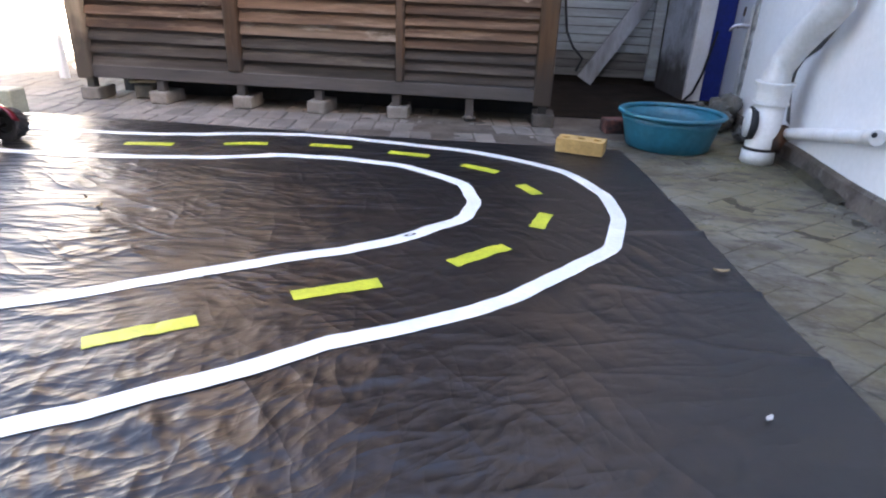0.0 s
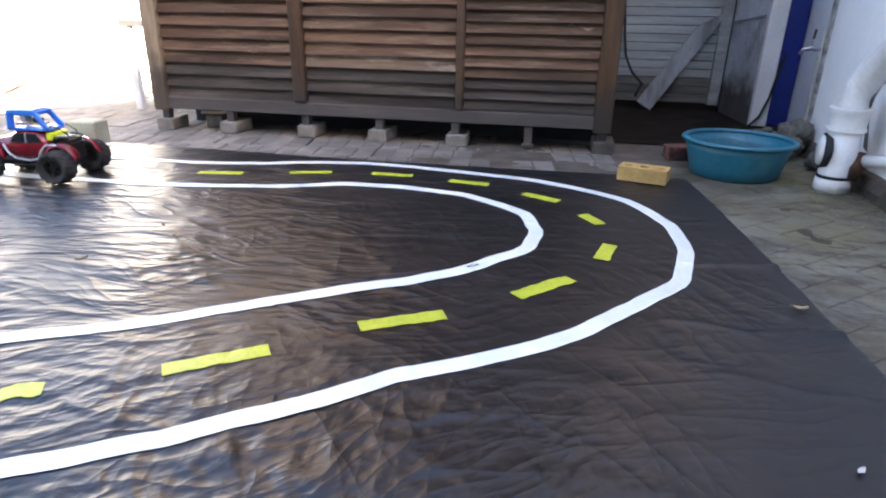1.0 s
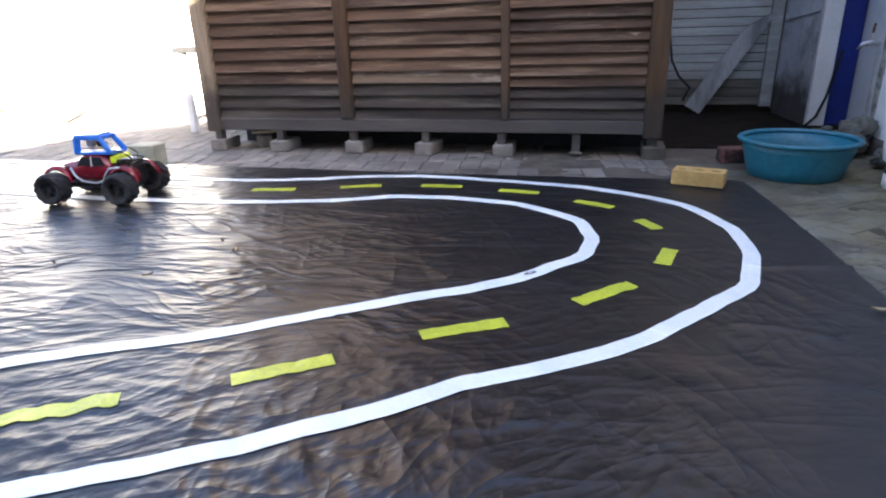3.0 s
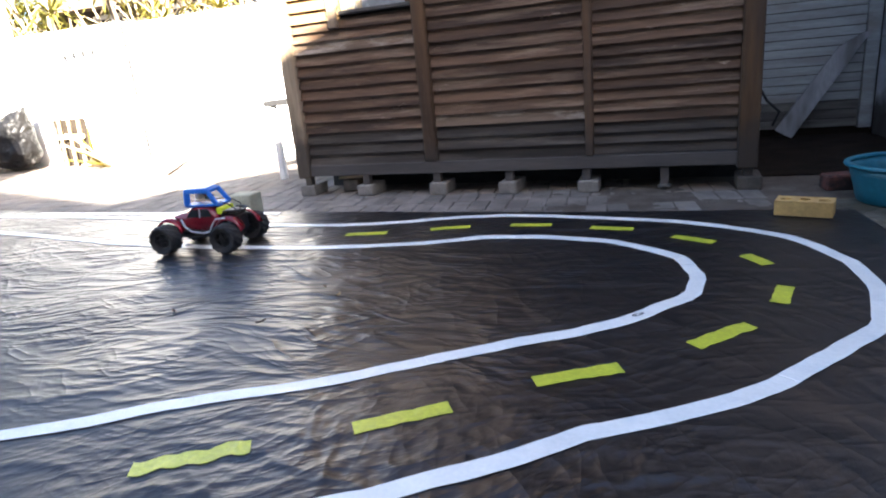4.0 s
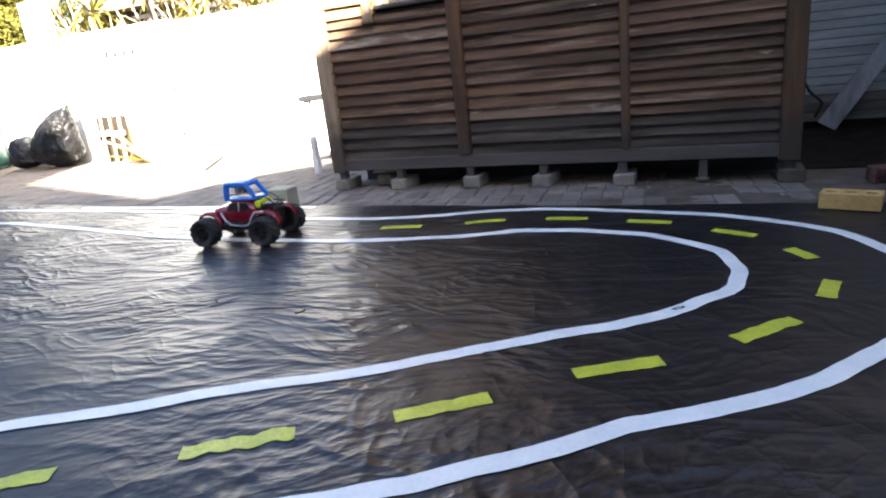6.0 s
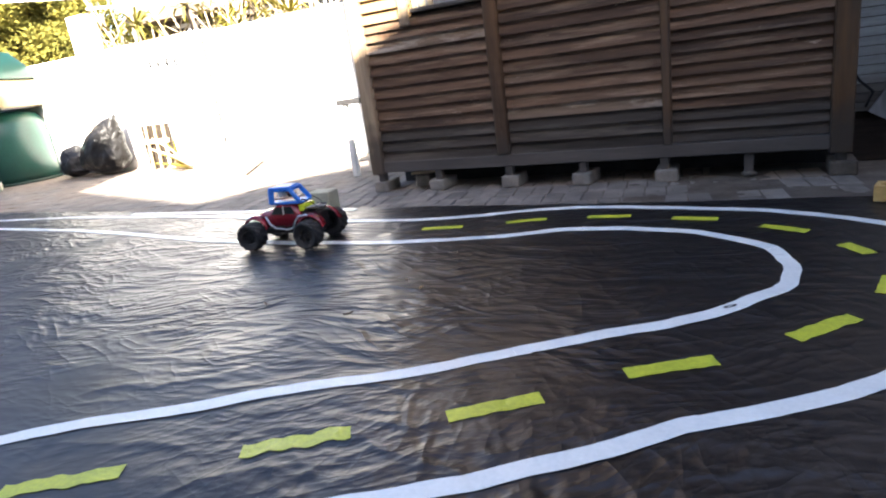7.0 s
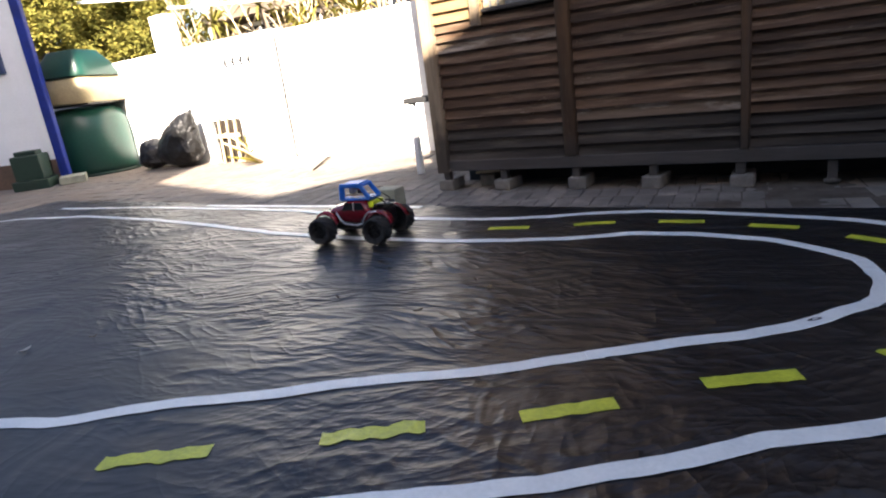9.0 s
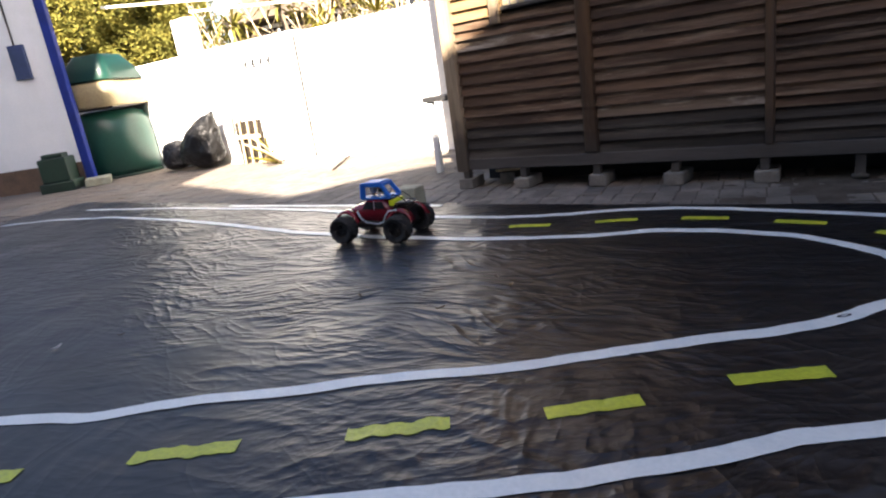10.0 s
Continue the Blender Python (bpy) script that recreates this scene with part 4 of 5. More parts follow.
blue = part("blue_post", box(1.396, 1.525, 4.345, 4.45, 0, 3.2, 0.006), BLUE_PAINT, label="blue painted corner post of the white building", kind="structure")
tagged(blue, category="post")
# added out of view, keeps bright sky out of the sheet's reflection
back = part("wall_back_unseen", box(0.2, 2.6, 5.15, 5.35, 0, 5.2), HOUSE_TIMBER, label="unseen tall dark wall added behind the gate to block the sky", kind="structure")
tagged(back, category="wall")
# added out of view; its height sets how much light enters the passage
side = part("wall_passage_unseen", box(0.22, 0.34, 3.605, 5.14, -0.02, 1.7), DARK_WOOD, label="unseen dark wall added to dim the passage", kind="structure")
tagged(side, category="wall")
# one near-black colour over the whole floor
passage = part("floor", box(0.35, 1.5, 3.55, 5.14, -0.02, -0.004), SOIL, label="near-black soil colour over the passage floor", kind="structure")
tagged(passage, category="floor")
cable = part("cable", tube([(0.42, 4.86, 2.0), (0.45, 4.87, 1.2), (0.475, 4.88, 0.75), (0.50, 4.88, 0.52), (0.525, 4.88, 0.37), (0.58, 4.87, 0.26), (0.66, 4.86, 0.18), (0.62, 4.84, 0.09)], 0.009, 8), BLACK_RUBBER,
             label="black cable hanging down beside the slatted gate", smooth=True)
tagged(cable, category="cable")
cable = part("cable", tube([(1.43, 4.325, 0.44), (1.395, 4.29, 0.30), (1.375, 4.285, 0.18), (1.335, 4.28, 0.06), (1.28, 4.27, 0.004)], 0.008, 8), BLACK_RUBBER,
             label="black cable trailing from the blue post to the ground", smooth=True)
tagged(cable, category="cable")
tap = thing("wall_tap", "old tap on a thin pipe against the white wall", "tap", at=pose(1.505, 3.98, 0.49))
part("riser", tube([(0, 0.02, -0.5), (0.0, 0.02, -0.2), (0, 0.02, 0.10), (0, 0.02, 0.12)], 0.012, 10), PVC, tap, smooth=True)
part("riser_cable", tube([(0.012, 0.0, 0.10), (0.010, -0.02, 0.22), (0.016, -0.07, 0.32), (0.018, -0.10, 1.5)], 0.006, 8), BLACK_RUBBER, tap, "thin dark cable above the tap", smooth=True)
part("tap_body", tube([(0, 0.02, 0), (-0.05, 0.03, 0.004), (-0.085, 0.035, -0.004), (-0.10, 0.035, -0.030)], [0.014, 0.015, 0.012, 0.010], 10), SILVER, tap, smooth=True)
part("tap_spindle", rod((-0.045, 0.03, 0.01), (-0.045, 0.03, 0.055), 0.007), SILVER, tap)
part("tap_handle", bar((-0.045, 0.03, 0.050), (-0.040, 0.03, 0.105), 0.010, 0.010), RUST, tap, "dark upright tap handle")

# ---------------------------------------------------------------- loose things on the right
tubo = thing("tub", "round teal plastic wash tub standing on the concrete", "tub", at=pose(0.91, 3.00, PAVE))
prof = [(0.0, 0.0), (0.180, 0.0), (0.188, 0.006), (0.200, 0.055), (0.216, 0.115), (0.225, 0.150), (0.217, 0.150), (0.206, 0.105), (0.191, 0.045), (0.179, 0.012), (0.0, 0.010)]
part("basin", lathe(prof, 64), TUB, tubo, smooth=True)
part("rim", lathe([(0.215, 0.1495), (0.238, 0.1495), (0.242, 0.154), (0.241, 0.161), (0.235, 0.165), (0.221, 0.163)], 64, ring_only=True), TUB, tubo, "rolled teal rim", smooth=True)


def holed_brick(l, w, h):
    """A clay brick with three round holes through its top."""
    out = bmesh.new()
    n, r = 14, 0.021
    xs = [-l / 2, -l / 6, l / 6, l / 2]
    tops = {}
    for z in (0.0, h):
        for c in range(3):
            cx = (xs[c] + xs[c + 1]) / 2
            inner = [(cx + r * math.cos(2 * math.pi * k / n), r * math.sin(2 * math.pi * k / n)) for k in range(n)]
            hw = (xs[c + 1] - xs[c]) / 2
            outer = []
            for k in range(n):
                a = 2 * math.pi * k / n
                s = min(hw / max(abs(math.cos(a)), 1e-6), w / 2 / max(abs(math.sin(a)), 1e-6))
                outer.append((cx + s * math.cos(a), s * math.sin(a)))
            vi = [out.verts.new((*q, z)) for q in inner]
            vo = [out.verts.new((*q, z)) for q in outer]
            tops[(z, c)] = vi
            for k in range(n):
                out.faces.new((vi[k], vi[(k + 1) % n], vo[(k + 1) % n], vo[k]))
    for c in range(3):
        a, b = tops[(0.0, c)], tops[(h, c)]
        for k in range(n):
            out.faces.new((a[k], a[(k + 1) % n], b[(k + 1) % n], b[k]))
    return out


yb = thing("yellow_brick", "yellow clay brick with three holes on the sheet's corner", "brick", at=pose(0.485, 2.725, 0.0, 0, 0, -16))
hb = holed_brick(0.200, 0.100, 0.058)
part("core", hb, YELLOW_BRICK, yb)
part("shell", (lambda b: (bmesh.ops.delete(b, geom=[f for f in b.faces if abs(f.normal.z) > 0.9], context="FACES"), b)[1])(box(-0.1005, 0.1005, -0.0505, 0.0505, 0.0, 0.0582)), YELLOW_BRICK, yb)
rb = part("red_brick", brick_mesh(0.13, 0.10, 0.07, 2.0, 0.010), RED_BRICK, label="broken red clay brick lying by the tub", at=pose(0.70, 3.235, PAVE, 0, 0, 12))
tagged(rb, category="brick")
for k, (x, y, sx, sy, sz) in enumerate(((1.30, 3.50, 0.075, 0.065, 0.085), (1.24, 3.38, 0.07, 0.06, 0.055), (1.17, 3.55, 0.07, 0.06, 0.06), (1.315, 3.18, 0.05, 0.05, 0.045))):
    ob = part("stone", rock((sx, sy, sz), k * 4.0 + 1, 4, 0.5), STONE, label="rough grey stone lying against the white wall", at=pose(x, y, PAVE, 0, 0, k * 40))
    tagged(ob, category="stone", group="stones by the wall")

mound = bmesh.new()
ring_m = None
for i in range(50):
    y = 2.25 + 1.35 * i / 49
    w = 0.035 + 0.05 * noise.noise((y * 2.3, 0, 0)) + 0.03 * noise.noise((y * 8, 3, 0))
    row = []
    for k in range(7):
        t = k / 6
        row.append(mound.verts.new((1.375 - w * (1 - t) - 0.02 * noise.noise((y * 9, k, 1)), y, PAVE - 0.004 + (0.05 * t ** 1.5 + 0.012 * noise.noise((y * 14, t * 5, 2))) * (0.6 + 0.5 * noise.noise((y * 3, 9, 0))))))
    if ring_m:
        for k in range(6):
            mound.faces.new((ring_m[k], ring_m[k + 1], row[k + 1], row[k]))
    ring_m = row
dirt_heap = part("soil", mound, MOSSY_SOIL, label="dark mossy soil and crumbs along the wall's foot", kind="stuff", smooth=True)
tagged(dirt_heap, category="soil")
cb = thing("concrete_block", "pale greenish concrete block weighing down the sheet", "block", at=pose(-2.265, 2.765, -0.004, 0, 0, 6))
part("block", brick_mesh(0.145, 0.12, 0.118, 7.0, 0.006), GREEN_BLOCK, cb)

# ---------------------------------------------------------------- toy truck
truck = thing("toy_truck", "red radio-controlled beetle truck with black tyres and blue roof cage", "toy car", at=pose(-2.0, 2.175, max(sheet_z(-2.0 + a, 2.175 + b) for a in (-0.14, 0.14) for b in (-0.12, 0.12)) - 0.002, 0, 0, 187) @ Matrix.Scale(0.965, 4))
WR = 0.069


def loft(stations, n=16, power=2.6):
    """A closed shell through oval sections (x, low, high, half width)."""
    out = bmesh.new()
    rings = []
    for x, lo, hi, hw in stations:
        ring = []
        for k in range(n):
            a = 2 * math.pi * k / n
            c, t = math.cos(a), math.sin(a)
            ring.append(out.verts.new((x, hw * math.copysign(abs(c) ** (2 / power), c), (lo + hi) / 2 + (hi - lo) / 2 * math.copysign(abs(t) ** (2 / power), t))))
        rings.append(ring)
    for p, q in zip(rings, rings[1:]):
        for k in range(n):
            out.faces.new((p[k], p[(k + 1) % n], q[(k + 1) % n], q[k]))
    out.faces.new(rings[0])
    out.faces.new(rings[-1])
    return out


shell = part("body_shell", loft([(-0.105, 0.085, 0.150, 0.058), (-0.085, 0.078, 0.190, 0.068), (-0.055, 0.076, 0.207, 0.072), (0.0, 0.076, 0.212, 0.073), (0.045, 0.078, 0.205, 0.071),
                                 (0.078, 0.085, 0.183, 0.066), (0.115, 0.10, 0.176, 0.060), (0.15, 0.112, 0.166, 0.053), (0.18, 0.118, 0.150, 0.042), (0.195, 0.122, 0.140, 0.028)]),
             RED_SHELL, truck, "glossy dark red beetle body", smooth=True)
for sgn in (-1, 1):
    wb = bmesh.new()
    vs = [wb.verts.new((x, sgn * y, z)) for x, y, z in ((-0.075, 0.0735, 0.160), (0.058, 0.0735, 0.160), (0.030, 0.0715, 0.196), (-0.060, 0.0715, 0.196))]
    f = wb.faces.new(vs)
    bmesh.ops.extrude_face_region(wb, geom=[f])
    for v in wb.verts[4:]:
        v.co.y += sgn * 0.0015
    part("side_window", wb, GLASS_DARK, shell)
    part("pillar", bar((-0.012, sgn * 0.0752, 0.158), (-0.016, sgn * 0.0735, 0.199), 0.003, 0.006), SILVER, shell, "silver window pillar")
    part("side_trim", tube([(0.095, sgn * 0.070, 0.150), (0.075, sgn * 0.076, 0.115), (0.045, sgn * 0.078, 0.092), (-0.02, sgn * 0.079, 0.084), (-0.055, sgn * 0.079, 0.092),
                            (-0.075, sgn * 0.080, 0.125), (-0.10, sgn * 0.083, 0.150), (-0.145, sgn * 0.088, 0.155), (-0.185, sgn * 0.088, 0.135)], 0.0045, 8), SILVER, shell, "silver side trim", smooth=True)
    for wx, material in ((0.158, RED_SHELL), (-0.158, RED_SHELL)):
        fb = bmesh.new()
        prev_f = None
        for k in range(11):
            a = radians(15 + 15 * k)
            cx, cz = wx + 0.072 * math.cos(a), WR + 0.012 + 0.076 * math.sin(a)
            ring = [fb.verts.new((cx, sgn * 0.055, cz + 0.004)), fb.verts.new((cx, sgn * 0.085, cz + 0.003)), fb.verts.new((wx + 0.075 * math.cos(a), sgn * 0.098, cz - 0.010)),
                    fb.verts.new((wx + 0.069 * math.cos(a), sgn * 0.096, cz - 0.012)), fb.verts.new((wx + 0.069 * math.cos(a), sgn * 0.055, cz))]
            if prev_f:
                for q in range(5):
                    fb.faces.new((prev_f[q], prev_f[(q + 1) % 5], ring[(q + 1) % 5], ring[q]))
            prev_f = ring
        part("fender", fb, material, shell, smooth=True)


def truck_wheel(x, y, steer=0.0):
    sg = 1 if y > 0 else -1
    hub = part("wheel", lathe([(0.0, -0.016), (0.030, -0.016), (0.034, -0.026), (0.038, -0.026), (0.038, 0.026), (0.034, 0.026), (0.030, 0.012), (0.012, 0.016), (0.010, 0.024), (0.0, 0.024)], 24),
               BLACK_PLASTIC, truck, at=pose(x, y, WR, 90 if sg < 0 else -90, 0, steer), smooth=False)
    prof_t = [(0.037, -0.030), (0.055, -0.040), (0.064, -0.038), (WR, -0.026), (WR + 0.0005, 0.0), (WR, 0.026), (0.064, 0.038), (0.055, 0.040), (0.037, 0.030)]
    tb2 = bmesh.new()
    n = 48
    rings = []
    for i, (r, z) in enumerate(prof_t):
        ring = []
        for k in range(n):
            tread = 0.0045 if (2 <= i <= 6 and (k // 2 + i) % 2) else 0.0
            a = 2 * math.pi * k / n
            ring.append(tb2.verts.new(((r - tread) * math.cos(a), (r - tread) * math.sin(a), z)))
        rings.append(ring)
    for p, q in zip(rings, rings[1:] + rings[:1]):
        for k in range(n):
            tb2.faces.new((p[k], p[(k + 1) % n], q[(k + 1) % n], q[k]))
    part("tyre", tb2, BLACK_RUBBER, hub)
    for k in range(5):
        a = 2 * math.pi * k / 5
        part("spoke", bar((0.010 * math.cos(a), 0.010 * math.sin(a), 0.020), (0.033 * math.cos(a), 0.033 * math.sin(a), 0.022), 0.007, 0.005), BLACK_PLASTIC, hub)


for wx in (-0.160, 0.160):
    for wy in (-0.120, 0.120):
        truck_wheel(wx, wy, 0)
    part("axle", rod((wx, -0.10, WR), (wx, 0.10, WR), 0.009), BLACK_PLASTIC, truck)
part("chassis", box(-0.175, 0.165, -0.036, 0.036, 0.052, 0.078, 0.006), BLACK_PLASTIC, truck)
part("bumper", tube([(0.19, -0.06, 0.085), (0.215, -0.035, 0.09), (0.22, 0, 0.092), (0.215, 0.035, 0.09), (0.19, 0.06, 0.085)], 0.006, 8), BLACK_PLASTIC, truck, smooth=True)
engine = part("engine", box(-0.185, -0.100, -0.05, 0.05, 0.075, 0.150, 0.010, 2), BLACK_PLASTIC, truck, "black motor box at the rear")
for k in range(6):
    part("cooling_fin", box(-0.178 + k * 0.013, -0.172 + k * 0.013, -0.042, 0.042, 0.151, 0.163, 0.001), BLACK_PLASTIC, engine)
part("roll_hoop", tube([(-0.10, -0.058, 0.13), (-0.13, -0.055, 0.18), (-0.19, -0.04, 0.178), (-0.20, 0, 0.172), (-0.19, 0.04, 0.178), (-0.13, 0.055, 0.18), (-0.10, 0.058, 0.13)], 0.005, 8), BLACK_PLASTIC, truck, smooth=True)
part("rear_board", box(-0.165, -0.115, -0.03, 0.03, 0.172, 0.180, 0.002), ELECTRONICS, truck)
part("yellow_bracket", box(-0.118, -0.088, -0.050, 0.052, 0.165, 0.196, 0.004), NEON, truck, "bright yellow plastic bracket")
part("cable", tube([(-0.09, 0.03, 0.21), (-0.12, 0.05, 0.225), (-0.155, 0.045, 0.21), (-0.17, 0.02, 0.18)], 0.003, 6), BLACK_RUBBER, truck, smooth=True)
part("cable", tube([(-0.08, -0.04, 0.21), (-0.11, -0.06, 0.215), (-0.15, -0.06, 0.19), (-0.16, -0.03, 0.165)], 0.0025, 6), BLACK_RUBBER, truck, smooth=True)
cage = part("roof_cage", box(-0.106, 0.070, -0.052, 0.052, 0.203, 0.214, 0.002), BLUE_PRINT, truck, "bright blue printed plastic roof cage")
for sgn in (-1, 1):
    lo, hi = sgn * 0.049, sgn * 0.043
    for a, b in (((0.060, lo, 0.210), (0.056, hi, 0.276)), ((-0.100, lo, 0.210), (-0.054, hi, 0.274)), ((0.064, hi, 0.278), (-0.060, hi, 0.274))):
        part("cage_bar", bar(a, b, 0.014, 0.026 if a[0] > 0 and b[0] > 0 else 0.020, bevel=0.002), BLUE_PRINT, cage)
for x, z in ((0.056, 0.277), (-0.054, 0.275)):
    part("cage_bar", bar((x, -0.048, z), (x, 0.048, z), 0.022, 0.014, bevel=0.002), BLUE_PRINT, cage)
part("roof_plate", box(-0.046, 0.050, -0.046, 0.046, 0.2845, 0.288), BLUE_PRINT, cage)
ctl = part("controller_board", box(-0.06, 0.05, -0.030, 0.030, 0.224, 0.232, 0.001), ELECTRONICS, truck, "small controller board with wires")
part("camera_unit", box(0.010, 0.034, -0.020, 0.020, 0.233, 0.262, 0.003), WHITE_PAINT, ctl)
part("chip", box(-0.045, -0.015, -0.018, 0.018, 0.233, 0.250, 0.002), BLACK_PLASTIC, ctl)
part("wire", tube([(-0.03, 0.02, 0.25), (-0.01, 0.03, 0.268), (0.02, 0.02, 0.262), (0.03, 0.0, 0.25)], 0.003, 6), RED_SHELL, ctl, smooth=True)

# ---------------------------------------------------------------- far left of the yard
yard = part("wall_yard", box(-10.9, -5.42, 5.12, 5.32, -0.02, 1.45), PLASTER, label="white boundary wall in full sun", kind="structure")
tagged(yard, category="wall")
gates = thing("yard_gate", "tall white sheet-metal yard gate in full sun", "gate", at=pose(-5.40, 5.14, 0))
part("gate_leaf", box(0.0, 1.94, 0, 0.03, -0.02, 1.42, 0.003), WHITE_PAINT, gates)
part("gate_edge", box(-0.040, -0.003, -0.012, 0.02, 0.0, 1.40), BLACK_RUBBER, gates)
for z in (0.35, 0.62):
    part("hinge", box(-0.03, 0.02, -0.02, -0.007, z, z + 0.05, 0.003), STONE, gates)
pier = part("wall_pier", box(-3.45, -2.0, 5.12, 5.32, -0.02, 1.40), PLASTER, label="white painted brick wall behind the shed", kind="structure")
tagged(pier, category="wall")
bmw = box(-0.105, 0.105, -0.006, 0.006, -0.033, 0.033, 0.003)
brick_me = mesh_of("brick", bmw, WHITE_PAINT)
for r in range(18):
    for c in range(5):
        bo = new("brick", brick_me)
        bo.parent = pier
        bo.location = (-3.34 + c * 0.22 + (0.11 if r % 2 else 0), 5.116, 0.03 + r * 0.076)
west = thing("west_building", "white plastered building with brown plinth and blue corner post", "building", at=pose(-8.57, 4.085, 0, 0, 0, 215.4))
part("wall", prism(((0.10, 0.0), (9.0, 0.0), (9.0, -3.0), (1.7, -3.0), (0.95, -0.16), (0.10, -0.06)), 0.30, 3.4), PLASTER, west)
part("plinth", prism(((0.10, 0.012), (9.0, 0.012), (9.0, -3.0), (1.7, -3.0), (0.95, -0.16), (0.10, -0.06)), -0.02, 0.298), BROWN_PLINTH, west, "brown painted plinth")
part("corner_post", box(-0.02, 0.098, -0.06, 0.03, -0.02, 3.4, 0.01), BLUE_PAINT, west, "blue painted corner post")
part("eave_beam", bar((0.03, 0.0, 2.46), (-0.455, -0.545, 2.46), 0.10, 0.16, bevel=0.004), BLUE_PAINT, west, "blue painted eave beam")
part("beam_end", bar((-0.458, -0.548, 2.46), (-0.50, -0.598, 2.46), 0.13, 0.17, bevel=0.004), BLUE_SUNLIT, west, "blue beam end, coloured paler for the sun on it")
part("soffit", prism(((0.06, -0.08), (-0.43, -0.62), (0.35, -1.35), (0.90, -0.75)), 2.545, 2.60), WHITE_PAINT, west, "white boarded soffit")
mb = part("meter_box", box(0.38, 0.58, 0.002, 0.05, 1.42, 1.84, 0.008), DULL_BLUE, west, "small blue box on the wall")
part("conduit", tube([(0.50, 0.015, 1.84), (0.50, 0.015, 3.3)], 0.012, 8), STONE, west, smooth=True)

bank = thing("recycling_bin", "large round green plastic bin against the wall", "bin", at=pose(-8.95, 4.72, -0.012))
part("barrel", lathe([(0.0, 0.0), (0.47, 0.0), (0.515, 0.03), (0.532, 0.10), (0.535, 0.30), (0.528, 0.58), (0.505, 0.76), (0.45, 0.87), (0.33, 0.925), (0.0, 0.932)], 48), GREEN_PLASTIC, bank, smooth=True)
part("base_ring", lathe([(0.50, 0.0), (0.535, 0.0), (0.54, 0.03), (0.50, 0.035)], 48, ring_only=True), DARK_GREEN, bank, smooth=True)
top = thing("kiosk_pod", "beige pod with green lid stacked on the round bin", "bin", at=pose(-8.86, 4.72, 0.955, 0, 0, -66))


def pod(w, d, h, tw, td, n=8):
    """A tapered rounded box: w by d below, tw by td above."""
    out = bmesh.new()
    rings = []
    for z, a, b in ((0, w * 0.97, d * 0.97), (0.02, w, d), (h - 0.04, tw, td), (h - 0.01, tw * 0.95, td * 0.95), (h, tw * 0.8, td * 0.8)):
        ring = []
        for k in range(48):
            t = 2 * math.pi * k / 48
            c, q = math.cos(t), math.sin(t)
            ring.append(out.verts.new((a / 2 * math.copysign(abs(c) ** 0.35, c), b / 2 * math.copysign(abs(q) ** 0.35, q), z)))
        rings.append(ring)
    for p, q in zip(rings, rings[1:]):
        for k in range(48):
            out.faces.new((p[k], p[(k + 1) % 48], q[(k + 1) % 48], q[k]))
    out.faces.new(rings[0])
    out.faces.new(rings[-1])
    return out


part("pod_body", pod(1.06, 0.92, 0.34, 1.0, 0.88), BEIGE, top, "beige moulded body", smooth=True)
lid = part("pod_lid", pod(1.04, 0.90, 0.36, 0.54, 0.50), GREEN_PLASTIC, top, "green domed lid", at=pose(0, 0, 0.342), smooth=True)
part("shadow_gap", box(-0.42, 0.42, -0.36, 0.36, -0.022, 0.002), BLACK_PLASTIC, top)

crate = thing("bait_box", "dark green plastic box by the white building", "box", at=pose(-8.62, 3.70, -0.012, 0, 0, -40))
part("box_body", box(-0.22, 0.22, -0.16, 0.16, 0.12, 0.42, 0.015, 2), DARK_GREEN, crate)
part("box_base", box(-0.26, 0.26, -0.20, 0.20, 0.0, 0.118, 0.012, 2), DARK_GREEN, crate)
part("box_lid", box(-0.13, 0.15, -0.12, 0.12, 0.421, 0.475, 0.012, 2), DARK_GREEN, crate)
part("slot", box(0.0, 0.18, -0.206, -0.1995, 0.075, 0.10), BLACK_PLASTIC, crate)
slabt = part("stone_slab", brick_mesh(0.42, 0.3, 0.09, 3.0, 0.012), GREEN_BLOCK, label="pale stone slab lying beside the green box", at=pose(-8.35, 4.02, -0.012, 0, 0, -30))
tagged(slabt, category="slab")

for k, (x, y, sx, sy, sz, sd) in enumerate(((-7.80, 4.87, 0.22, 0.20, 0.38, 3.0), (-7.20, 4.86, 0.38, 0.23, 0.68, 11.0))):
    bgm = bmesh.new()
    bmesh.ops.create_icosphere(bgm, subdivisions=5, radius=1.0)
    for v in bgm.verts:
        n0 = noise.noise(v.co * 1.6 + Vector((sd, 0, 0)))
        cr = abs(noise.noise(v.co * 4.2 + Vector((0, sd, 2)))) + 0.5 * abs(noise.noise(v.co * 9 + Vector((sd, 2, 0))))
        f = 1 + 0.16 * n0 - 0.11 * cr
        v.co = Vector(((v.co.x * (1 - 0.22 * k * max(0.0, v.co.z)) + 0.80 * k * max(0.0, v.co.z) ** 1.8) * sx * f, v.co.y * sy * f, (v.co.z if v.co.z > 0 else v.co.z * 0.5) * sz * 0.7 * f))
    lo = min(v.co.z for v in bgm.verts)
    for v in bgm.verts:
        v.co.z -= lo
    ob = part("refuse_bag", bgm, BAG, label="crumpled shiny black refuse bag leaning on the wall", at=pose(x, y, -0.012), smooth=True)
    tagged(ob, category="bag", group="refuse bags")

